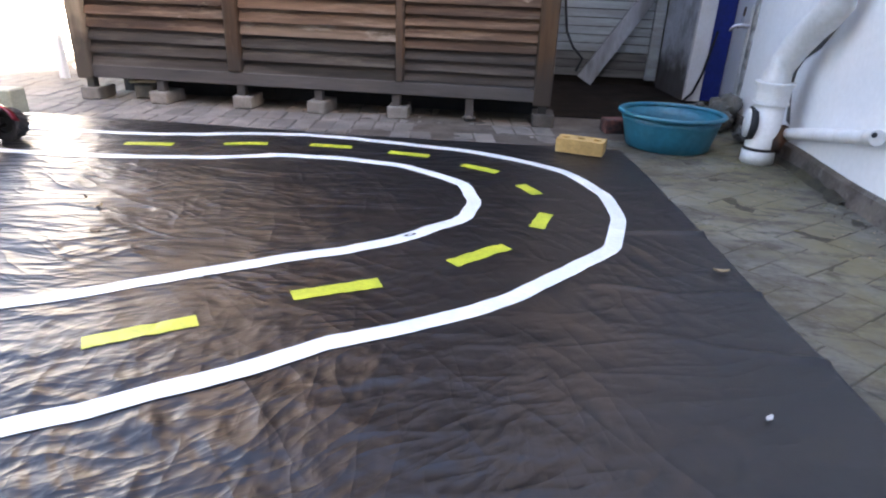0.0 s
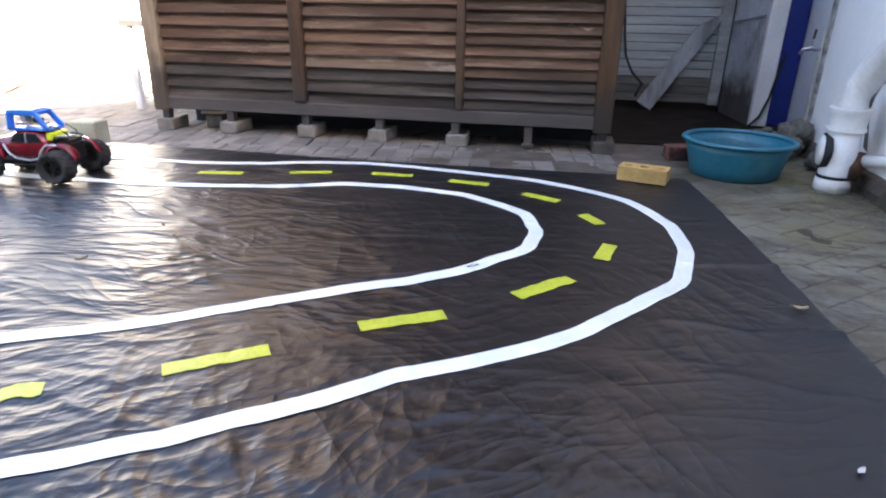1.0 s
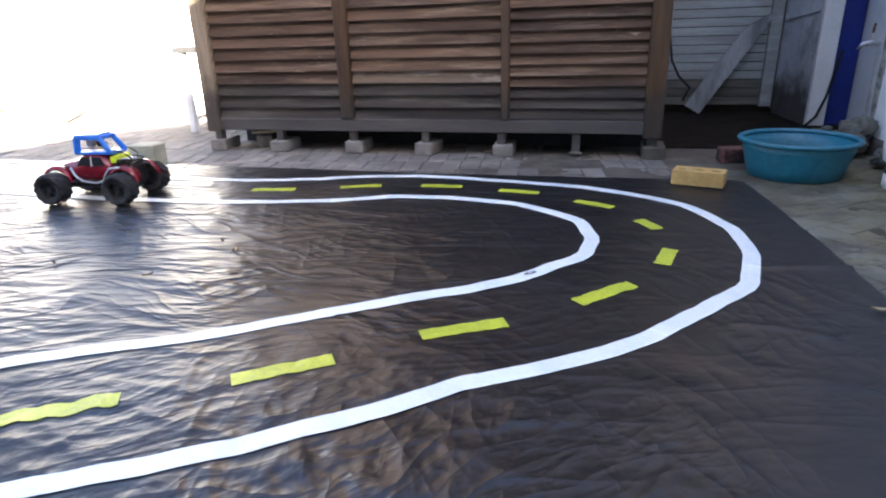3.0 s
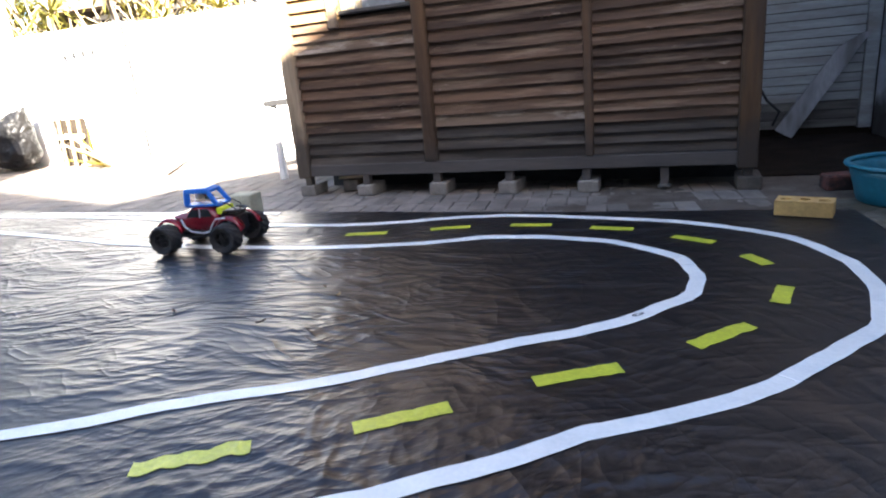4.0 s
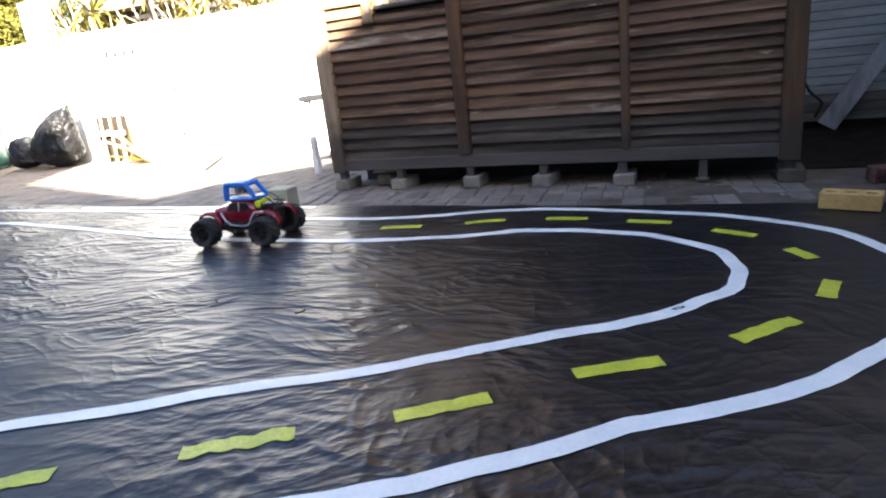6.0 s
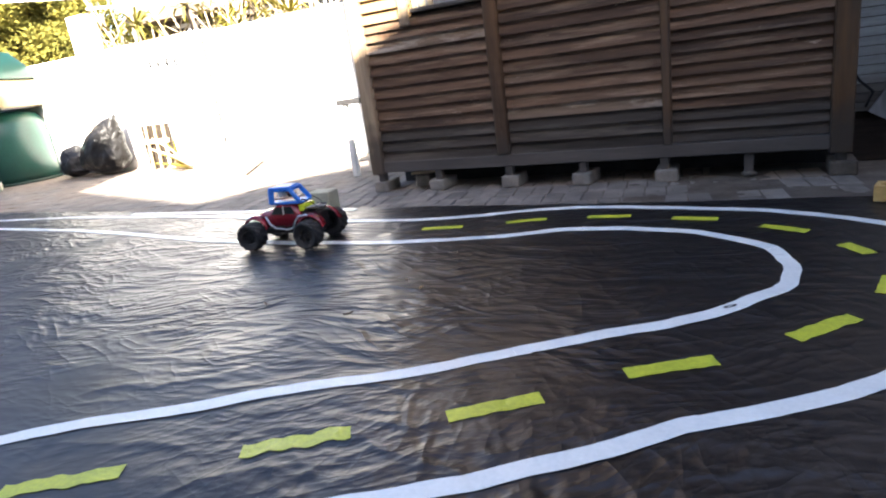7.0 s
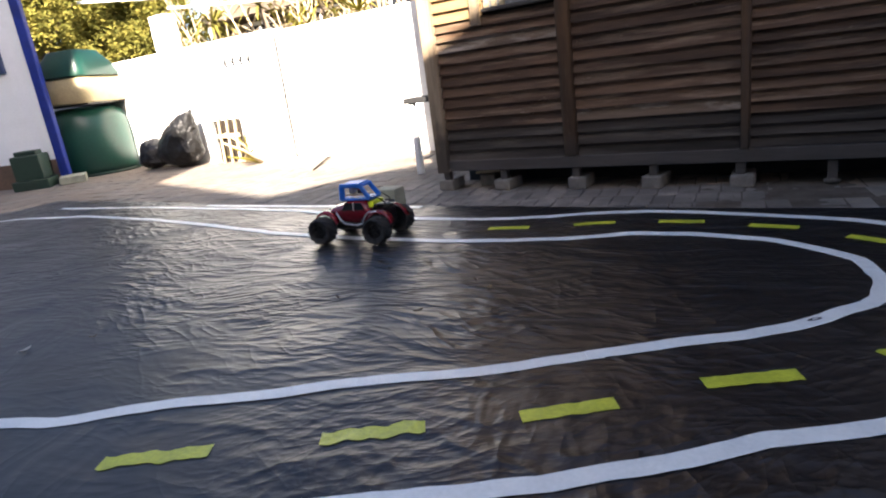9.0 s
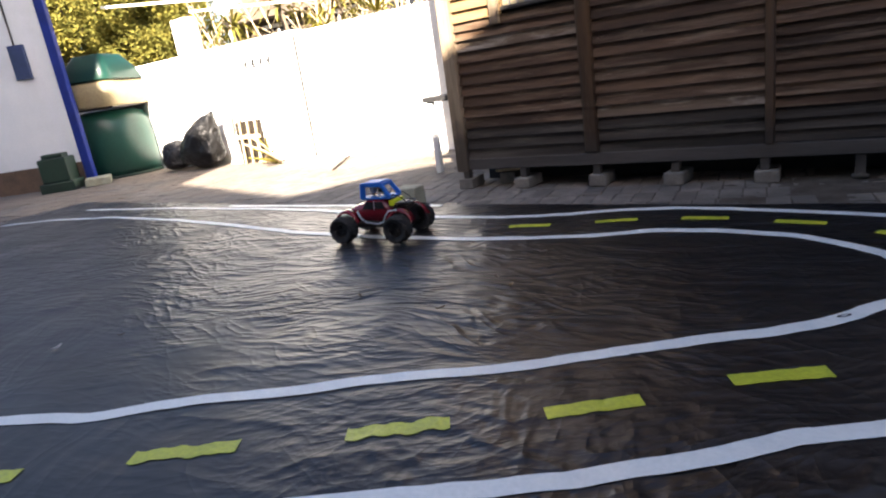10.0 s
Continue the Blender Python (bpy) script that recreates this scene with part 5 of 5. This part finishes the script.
pal = thing("wooden_rack", "pale wooden slatted rack standing against the wall", "rack", at=pose(-6.71, 5.0, -0.012))
for k in range(4):
    h = 0.66 - 0.035 * k + 0.02 * (k % 2)
    part("slat", bar((k * 0.145 + 0.02, 0.0, 0.0), (k * 0.150 - 0.03, 0.07, h), 0.022, 0.050, bevel=0.003), PALE_WOOD, pal)
part("rail", box(-0.01, 0.48, 0.034, 0.058, 0.31, 0.36, 0.003), PALE_WOOD, pal)
# added board gives the dark shade seen between the slats
part("dark_gap_board", box(0.0, 0.48, 0.085, 0.10, 0.0, 0.53), DARK_WOOD, pal, "dark board added behind the slats to darken the gaps")
for k in range(13):
    rise = 0.06 + 0.032 * ((k * 5) % 13)
    ob = part("cut_branch", tube([(0, 0, 0.015), (0.2, 0.012 * (k - 6), rise * 0.6), (0.44, 0.02 * (k - 6), rise)], [0.016, 0.013, 0.007], 7), LEAF_YELLOW if k % 2 else PALE_WOOD,
              label="dry yellow branch lying by the rack", at=pose(-6.16 + 0.044 * k, 4.93 - 0.012 * k, -0.008, 0, 0, 20 - 11 * k), smooth=True)
    tagged(ob, category="branch", group="dry branches")
stick = part("stick", rod((0, 0, 0.010), (-0.5, 0.8, 0.024), 0.010, 0.008, 8), DARK_WOOD, label="thin dark stick lying on the sunlit paving", at=pose(-4.25, 4.19, -0.012))
tagged(stick, category="stick")
hooks = thing("hook_rail", "row of small dark hooks on the white wall", "hooks", at=pose(-6.28, 5.106, 1.17))
for k in range(4):
    part("hook", tube([(k * 0.14, 0.01, 0.05), (k * 0.14, -0.02, 0.0), (k * 0.14 + 0.04, -0.03, -0.01)], 0.015, 6), BLACK_PLASTIC, hooks)

bench = thing("side_table", "small table with dark top and white legs beside the shed", "table", at=pose(-2.80, 3.84, -0.012))
part("tabletop", box(-0.03, 0.55, -0.02, 0.42, 0.545, 0.585, 0.005), BLACK_RUBBER, bench)
for x, y in ((0.0, 0.0), (0.48, 0.0), (0.0, 0.36), (0.48, 0.36)):
    part("leg", box(x, x + 0.045, y, y + 0.045, 0, 0.544, 0.004), WHITE_PAINT, bench)

# pergola post and beam over the wall
perg = thing("pergola", "white pergola post and rail above the boundary wall", "pergola", at=pose(-7.75, 5.42, 0))
part("post", box(-0.16, 0.16, -0.08, 0.12, -0.02, 1.95, 0.01), WHITE_PAINT, perg)
part("rail", bar((-1.85, 0.0, 2.42), (1.45, 0.05, 1.99), 0.035, 0.035), WHITE_PAINT, perg)
part("rail", bar((-0.2, 0.3, 2.08), (2.4, 0.3, 1.80), 0.028, 0.028), WHITE_PAINT, perg)
part("rail", bar((0.9, 0.5, 2.30), (3.4, 0.5, 1.98), 0.028, 0.028), WHITE_PAINT, perg)


# ---------------------------------------------------------------- plants beyond the wall
def leaf_cloud(n, centres, size, seed, flat=0.6):
    """Many small pointed leaves in clumps."""
    rnd = random.Random(seed)
    vs, fs = [], []
    for _ in range(n):
        c, r = rnd.choice(centres)
        d = Vector((rnd.gauss(0, 1), rnd.gauss(0, 1), rnd.gauss(0, 1))).normalized() * r * rnd.uniform(0.55, 1.0) ** 0.6
        p = Vector(c) + d
        u = Vector((rnd.gauss(0, 1), rnd.gauss(0, 1), rnd.gauss(0, flat))).normalized() * size * rnd.uniform(0.6, 1.3)
        w = u.cross(Vector((rnd.gauss(0, 1), rnd.gauss(0, 1), rnd.gauss(0, 1)))).normalized() * size * 0.35
        k = len(vs)
        vs += [p - u, p + w, p + u, p - w]
        fs.append((k, k + 1, k + 2, k + 3))
    return vs, fs


def leaf_part(name, n, centres, size, seed, material, parent):
    vs, fs = leaf_cloud(n, centres, size, seed)
    me = bpy.data.meshes.new(name)
    me.from_pydata([tuple(v) for v in vs], [], fs)
    me.materials.append(material)
    ob = new(name, me)
    ob.parent = parent
    return ob


def broad_tree(x, y, h, spread, seed, leaves, label):
    rnd = random.Random(seed)
    t = thing("tree", label, "tree", "trees beyond the wall", at=pose(x, y, -0.02))
    trunk = part("trunk", tube([(0, 0, 0), (0.05, 0.03, h * 0.3), (-0.04, 0.05, h * 0.62), (0.05, 0, h * 0.9)], [0.16, 0.13, 0.09, 0.03], 10), BARK, t, smooth=True)
    cents = []
    for k in range(16):
        a, z = k * 2.4, h * (0.24 + 0.045 * k)
        r = spread * (0.9 - 0.035 * k) * rnd.uniform(0.7, 1.05)
        e = Vector((math.cos(a) * r, math.sin(a) * r, z + h * 0.12))
        part("limb", tube([(0, 0, z * 0.85), tuple(e * 0.55 + Vector((0, 0, z * 0.42))), tuple(e)], [0.05, 0.035, 0.012], 7), BARK, trunk, smooth=True)
        cents += [(e, rnd.uniform(0.35, 0.6) * spread * 0.5), (e * 0.75 + Vector((rnd.uniform(-0.4, 0.4), rnd.uniform(-0.4, 0.4), 0.3 + z * 0.25)), 0.32 * spread)]
    leaf_part("crown", leaves, cents, 0.072, seed, LEAF, t)
    leaf_part("crown_light", leaves, cents, 0.065, seed + 1, LEAF_YELLOW, t)
    return t


broad_tree(-15.2, 7.6, 4.6, 2.2, 3, 21000, "dense leafy green tree in full sun beyond the wall")
broad_tree(-15.4, 9.9, 4.4, 2.0, 8, 17000, "dense leafy green tree in full sun beyond the wall")
broad_tree(-16.5, 10.5, 5.4, 2.6, 14, 17000, "dense leafy green tree in full sun beyond the wall")


def spiky_plant(x, y, h, seed):
    rnd = random.Random(seed)
    t = thing("spiky_plant", "tall bare-stemmed plant with long yellow-green leaves", "plant", "spiky plants beyond the wall", at=pose(x, y, -0.02))
    for k in range(3):
        a = k * 2.1 + seed
        tip = Vector((0.35 * math.cos(a), 0.35 * math.sin(a), h * (0.8 + 0.12 * k)))
        part("stem", tube([(0, 0, 0), tuple(tip * 0.5 + Vector((0.05, 0, 0))), tuple(tip)], [0.06, 0.05, 0.035], 8), BARK, t, smooth=True)
        tuft = bmesh.new()
        for _ in range(34):
            b, up = rnd.uniform(0, 6.28), rnd.uniform(-0.5, 0.9)
            l = rnd.uniform(0.35, 0.6)
            d = Vector((math.cos(b), math.sin(b), up)).normalized()
            s = d.cross(Vector((0, 0, 1))).normalized() * 0.022
            p0, p1, p2 = tip, tip + d * l * 0.6, tip + d * l + Vector((0, 0, -0.16))
            v = [tuft.verts.new(q) for q in (p0 - s * 0.6, p0 + s * 0.6, p1 + s, p1 - s, p2)]
            tuft.faces.new((v[0], v[1], v[2], v[3]))
            tuft.faces.new((v[3], v[2], v[4]))
        part("leaves", tuft, LEAF_YELLOW, t)


def bare_shrub(x, y, h, seed):
    """A leafless shrub of many thin pale forking branches."""
    rnd = random.Random(seed)
    t = thing("bare_shrub", "leafless shrub of thin pale branches beyond the wall", "shrub", "bare shrubs beyond the wall", at=pose(x, y, -0.02))
    for k in range(9):
        a = rnd.uniform(0, 6.28)
        lean = rnd.uniform(0.10, 0.42)
        top = Vector((math.cos(a) * lean * h, math.sin(a) * lean * h * 0.6, h * rnd.uniform(0.75, 1.0)))
        mid = top * 0.5 + Vector((rnd.uniform(-0.1, 0.1), rnd.uniform(-0.1, 0.1), 0.1))
        br = part("branch", tube([(0, 0, 0), tuple(mid), tuple(top)], [0.030, 0.020, 0.006], 6), PALE_WOOD, t, smooth=True)
        for q in range(4):
            f0 = rnd.uniform(0.45, 0.95)
            p = mid.lerp(top, (f0 - 0.45) * 1.8)
            b = rnd.uniform(0, 6.28)
            e = p + Vector((math.cos(b) * 0.42, math.sin(b) * 0.3, rnd.uniform(0.15, 0.5)))
            part("twig", tube([tuple(p), tuple(p.lerp(e, 0.5) + Vector((0, 0, 0.05))), tuple(e)], [0.010, 0.007, 0.003], 5), PALE_WOOD, br, smooth=True)


for k, (x, y, h) in enumerate(((-8.2, 6.6, 2.6), (-7.0, 6.9, 2.8), (-6.2, 7.2, 2.6), (-5.2, 6.7, 2.7), (-4.3, 7.0, 2.6))):
    bare_shrub(x, y, h, 50 + k)
for k, (x, y, h) in enumerate(((-7.6, 6.3, 1.75), (-6.6, 6.6, 1.9), (-5.6, 6.4, 1.8))):
    spiky_plant(x, y, h, k * 5 + 1)
house = thing("house", "low brown timber house with a tiled roof beyond the wall", "house", at=pose(-15.6, 12.6, -0.02, 0, 0, 3))
part("wall", box(0, 10.2, 0, 5, 0, 3.05), HOUSE_TIMBER, house)
rf = bmesh.new()
rfv = [rf.verts.new(v) for v in ((-0.4, -0.5, 2.95), (10.6, -0.5, 2.95), (10.6, 5.5, 2.95), (-0.4, 5.5, 2.95), (-0.4, 2.5, 4.75), (10.6, 2.5, 4.75))]
for q in ((0, 1, 5, 4), (2, 3, 4, 5), (1, 2, 5), (3, 0, 4), (0, 3, 2, 1)):
    rf.faces.new([rfv[k] for k in q])
part("roof", rf, BARK, house, "weathered brown tile roof")
for x in (1.4, 3.6, 5.8, 8.0):
    w = part("window", box(x, x + 1.1, -0.03, 0.01, 1.3, 2.7), GLASS_DARK, house)
    part("window_frame", box(x - 0.07, x + 1.17, -0.05, -0.031, 2.701, 2.80), WHITE_PAINT, w)
    part("window_frame", box(x + 0.52, x + 0.58, -0.05, -0.031, 1.3, 2.70), WHITE_PAINT, w)

# ---------------------------------------------------------------- unseen blocks added behind the yard to shade it
fb = bmesh.new()
# outline shaped so the cast shadow's edge falls where wanted
foot = [(-14.0, -6.0), (0.45, -5.85), (3.02, -6.60), (3.22, -5.95), (3.93, -4.93), (4.35, -4.48), (2.95, -2.4), (9.51, 3.74), (16.0, 3.74), (16.0, -11.0), (-14.0, -11.0)]
lo = [fb.verts.new((x, y, -0.02)) for x, y in foot]
hi = [fb.verts.new((x, y, 7.0)) for x, y in foot]
fb.faces.new(lo)
fb.faces.new(hi)
for k in range(len(foot)):
    q = (k + 1) % len(foot)
    fb.faces.new((lo[k], lo[q], hi[q], hi[k]))
sb = part("shade_block", fb, GREY_RENDER, label="unseen plain grey block added to shade the yard", kind="structure")
tagged(sb, category="building")

# three more added blocks, stepped in height to place the western shadow edges
sw = part("shade_block_west", box(-15.0, -1.18, -11.0, -5.99, -0.02, 10.5), GREY_RENDER, label="unseen tall grey block added to shade the yard's west end", kind="structure")
tagged(sw, category="building")
sm = part("shade_block_middle", box(-1.178, -0.902, -11.0, -6.003, -0.02, 8.75), GREY_RENDER, label="unseen grey block added to shade the round bin", kind="structure")
tagged(sm, category="building")
sl = part("shade_block_low", box(-0.90, 0.62, -11.0, -6.003, -0.02, 8.2), GREY_RENDER, label="unseen lower grey block added to shade the ground by the bags", kind="structure")
tagged(sl, category="building")

# ---------------------------------------------------------------- litter on the sheet
SCRAP = mat("pale_paper_scrap", (0.55, 0.54, 0.52), (0.38, 0.37, 0.36), rough=0.8, scale=40, fine=120)
for k, (x, y, s, material, label) in enumerate(((0.742, 1.552, 0.021, DRY_LEAF, "dry curled leaf on the black sheet"), (0.648, 0.955, 0.011, SCRAP, "small pale scrap on the black sheet"),
                                         (-1.028, 1.653, 0.016, DRY_LEAF, "dry curled leaf on the black sheet"), (-1.12, 1.721, 0.014, BARK, "dark dry leaf on the black sheet"),
                                         (-0.915, 1.469, 0.013, BARK, "dark dry leaf on the black sheet"), (-1.159, 1.41, 0.017, BARK, "dark dry leaf on the black sheet"),
                                         (-2.344, 0.76, 0.024, SCRAP, "pale grey scrap on the black sheet"), (-1.532, 1.443, 0.015, BARK, "dark dry leaf on the black sheet"),
                                         (-1.079, 2.023, 0.018, BARK, "dark dry leaf on the black sheet"), (-2.198, 0.915, 0.012, BARK, "dark dry leaf on the black sheet"))):
    lb = bmesh.new()
    pts = []
    for i in range(7):
        t = i / 6 - 0.5
        w = 0.36 * s * math.cos(t * math.pi) + 0.001
        pts.append([lb.verts.new((2 * s * t, j * w, 0.004 + 0.25 * s * (2 * t) ** 2 + 0.25 * s * abs(j))) for j in (-1, 0, 1)])
    for a, b in zip(pts, pts[1:]):
        for j in range(2):
            lb.faces.new((a[j], a[j + 1], b[j + 1], b[j]))
    ob = part("leaf", lb, material, label=label, at=pose(x, y, sheet_z(x, y), 0, 0, 47 * k))
    tagged(ob, category="litter", group="litter on the sheet")

def flakes(n, seed, region, size, material, label):
    """Small dry leaves and crumbs strewn over the paving."""
    rnd = random.Random(seed)
    vs, fs = [], []
    for _ in range(n):
        x, y = region(rnd)
        a, l, w = rnd.uniform(0, 6.28), size * rnd.uniform(0.4, 1.3), size * rnd.uniform(0.25, 0.5)
        c, q = math.cos(a), math.sin(a)
        k = len(vs)
        for u, v, z in ((-l, 0, 0.001), (0, w, rnd.uniform(0.002, 0.4 * size)), (l, 0, 0.002), (0, -w, 0.002)):
            vs.append((x + u * c - v * q, y + u * q + v * c, PAVE + z))
        fs += [(k, k + 2, k + 1), (k, k + 3, k + 2)]
    me = bpy.data.meshes.new("litter")
    me.from_pydata(vs, [], fs)
    me.materials.append(material)
    ob = new("litter", me)
    return tagged(ob, label, "litter", kind="stuff")


flakes(170, 31, lambda r: (1.36 - abs(r.gauss(0, 0.07)), r.uniform(0.9, 3.6)), 0.007, SOIL, "dark crumbs and leaf bits along the plinth")
flakes(60, 37, lambda r: (1.34 - abs(r.gauss(0, 0.14)), r.uniform(1.6, 3.3)), 0.008, DRY_LEAF, "dry brown leaf bits on the mossy pavers")
flakes(25, 41, lambda r: (r.uniform(0.75, 1.35), r.gauss(2.6, 0.25)), 0.012, MOSS, "yellow-green moss tufts between the pavers")
flakes(90, 43, lambda r: (r.uniform(-3.5, 0.3), r.uniform(2.86, 3.35)), 0.007, SOIL, "crumbs of soil on the paving by the shed")

# ---------------------------------------------------------------- dust and soil swept over the paving by the passage
DUST = mat("grey_brown_dust", (0.115, 0.098, 0.080), (0.068, 0.057, 0.047), rough=0.95, spec=0.15, scale=7, fine=80, bump=0.5, dist=0.006, dirt=(0.17, 0.15, 0.125), dirt_scale=5, dirt_amount=0.3)
du = bmesh.new()
DX, DY = 110, 60
grid = []
for j in range(DY + 1):
    line = []
    for i in range(DX + 1):
        x, y = -1.3 + 2.55 * i / DX, 2.72 + 0.90 * j / DY
        cover = min(1.0, max(0.0, (x + 1.25) / 0.9)) * min(1.0, max(0.0, (1.30 - x) / 0.3)) * min(1.0, max(0.0, (y - 2.72) / 0.12 if x < 0.62 else (y - 2.95) / 0.2))
        z = PAVE - 0.011 + 0.0115 * cover + 0.004 * noise.noise((x * 4.0, y * 5.0, 2.0)) + 0.0016 * noise.noise((x * 17.0, y * 17.0, 6.0))
        line.append(du.verts.new((x, y, min(z, PAVE + 0.0035))))
    grid.append(line)
for j in range(DY):
    for i in range(DX):
        du.faces.new((grid[j][i], grid[j][i + 1], grid[j + 1][i + 1], grid[j + 1][i]))
dust = part("dust", du, DUST, label="thin grey-brown dust drifted over the pavers by the shed", kind="stuff", smooth=True)
tagged(dust, category="dust")

# ---------------------------------------------------------------- paving
PAVER_ISLE = PAVER.copy()
PAVER_ISLE.name = "grey_paver_joined"
pn = PAVER_ISLE.node_tree
for node in list(pn.nodes):
    if node.type == "OBJECT_INFO":
        geo = pn.nodes.new("ShaderNodeNewGeometry")
        for link in list(node.outputs["Random"].links):
            pn.links.new(geo.outputs["Random Per Island"], link.to_socket)
        pn.nodes.remove(node)
MOSSY = CONCRETE.copy()
MOSSY.name = "mossy_paver"

paving = thing("pavement", "grey clay pavers laid in courses beside the sheet", "pavement", kind="structure")
rp = random.Random(4)
pm = mesh_of("paver", box(-0.0485, 0.0485, -0.0985, 0.0985, -0.03, 0.0, 0.004), PAVER)


ROW_TURN = 8.0


def paver_spots(u0, u1, v0, v1):
    """Courses of pavers set side by side, each course level along its row."""
    c, q = math.cos(radians(ROW_TURN)), math.sin(radians(ROW_TURN))
    for r in range(round((v1 - v0) / 0.2)):
        v = v0 + 0.1 + r * 0.2
        for k in range(round((u1 - u0) / 0.1)):
            u = u0 + 0.05 + k * 0.1 + 0.012 * (r % 3)
            yield -1.62 + u * c - v * q, 2.975 + u * q + v * c


near_n, rest = 0, []
for x, y in paver_spots(-9.6, 2.2, -1.0, 3.6):
    if x > 0.42 or y > 5.15 or y < 2.35 or x < -10.4:
        continue
    z = PAVE + rp.uniform(-0.004, 0.002)
    turn = ROW_TURN + rp.uniform(-1.8, 1.8)
    if -3.6 < x and 2.70 < y < 3.3 and near_n < 300:
        near_n += 1
        po = new("paver", pm)
        po.parent = paving
        po.matrix_basis = pose(x, y, z, 0, 0, turn)
    else:
        rest.append((x, y, z, turn))


def joined_pavers(name, spots, l, w, material, parent, gap=0.003, h=0.03, edge=0.004):
    vs, fs = [], []
    for x, y, z, turn in spots:
        k = len(vs)
        c, q = math.cos(radians(turn)), math.sin(radians(turn))
        for dz, inset in ((-h, 0), (-edge, 0), (0, edge)):
            for sx, sy in ((-1, -1), (1, -1), (1, 1), (-1, 1)):
                a, b = sx * (w / 2 - gap / 2 - inset), sy * (l / 2 - gap / 2 - inset)
                vs.append((x + a * c - b * q, y + a * q + b * c, z + dz))
        for e in range(4):
            n1 = (e + 1) % 4
            fs += [(k + e, k + n1, k + 4 + n1, k + 4 + e), (k + 4 + e, k + 4 + n1, k + 8 + n1, k + 8 + e)]
        fs.append((k + 8, k + 9, k + 10, k + 11))
    me = bpy.data.meshes.new(name)
    me.from_pydata(vs, [], fs)
    me.materials.append(material)
    ob = new(name, me)
    ob.parent = parent
    return tagged(ob, kind="stuff")


joined_pavers("pavers_beyond", rest, 0.2, 0.1, PAVER_ISLE, paving)
patches(PAVER_ISLE, (0.19, 0.145, 0.108), 0.9, 0.40, 0.56, 0.75, detail=5.0, seed=21.0)
mossy = []
BOND_TURN = -50.0
bc, bq = math.cos(radians(BOND_TURN)), math.sin(radians(BOND_TURN))
# herringbone: cells of one paver's width, each paver covers two of them
for c in range(-48, 49):
    for r in range(-48, 49):
        if (c - r) % 4 not in (0, 3):
            continue
        lying = (c - r) % 4 == 0
        u, v = 0.1 * (c + (0.5 if lying else 0.0)), 0.1 * (r + (0.0 if lying else 0.5))
        x, y = 0.9 + u * bc - v * bq, 1.6 + u * bq + v * bc
        if 0.46 < x < 1.46 and -2.4 < y < 5.2:
            mossy.append((x, y, PAVE - 0.002 + rp.uniform(-0.0014, 0.0008), BOND_TURN + (90 if lying else 0) + rp.uniform(-1.2, 1.2)))
apron = thing("pavement", "mossy worn concrete pavers along the white wall", "pavement", kind="structure")
joined_pavers("worn_pavers", mossy, 0.2, 0.1, MOSSY, apron, gap=0.0012, edge=0.0028)
jm = bmesh.new()
JX, JY = 40, 150
grid = [[jm.verts.new((0.43 + 1.0 * i / JX, -2.4 + 7.4 * j / JY, PAVE - 0.0040 + 0.0026 * noise.noise((i * 0.21, j * 0.42, 4.0)))) for i in range(JX + 1)] for j in range(JY + 1)]
for j in range(JY):
    for i in range(JX):
        jm.faces.new((grid[j][i], grid[j][i + 1], grid[j + 1][i + 1], grid[j + 1][i]))
part("joint_moss", jm, MOSSY_SOIL, apron, "dark moss and grit in the joints", smooth=True)
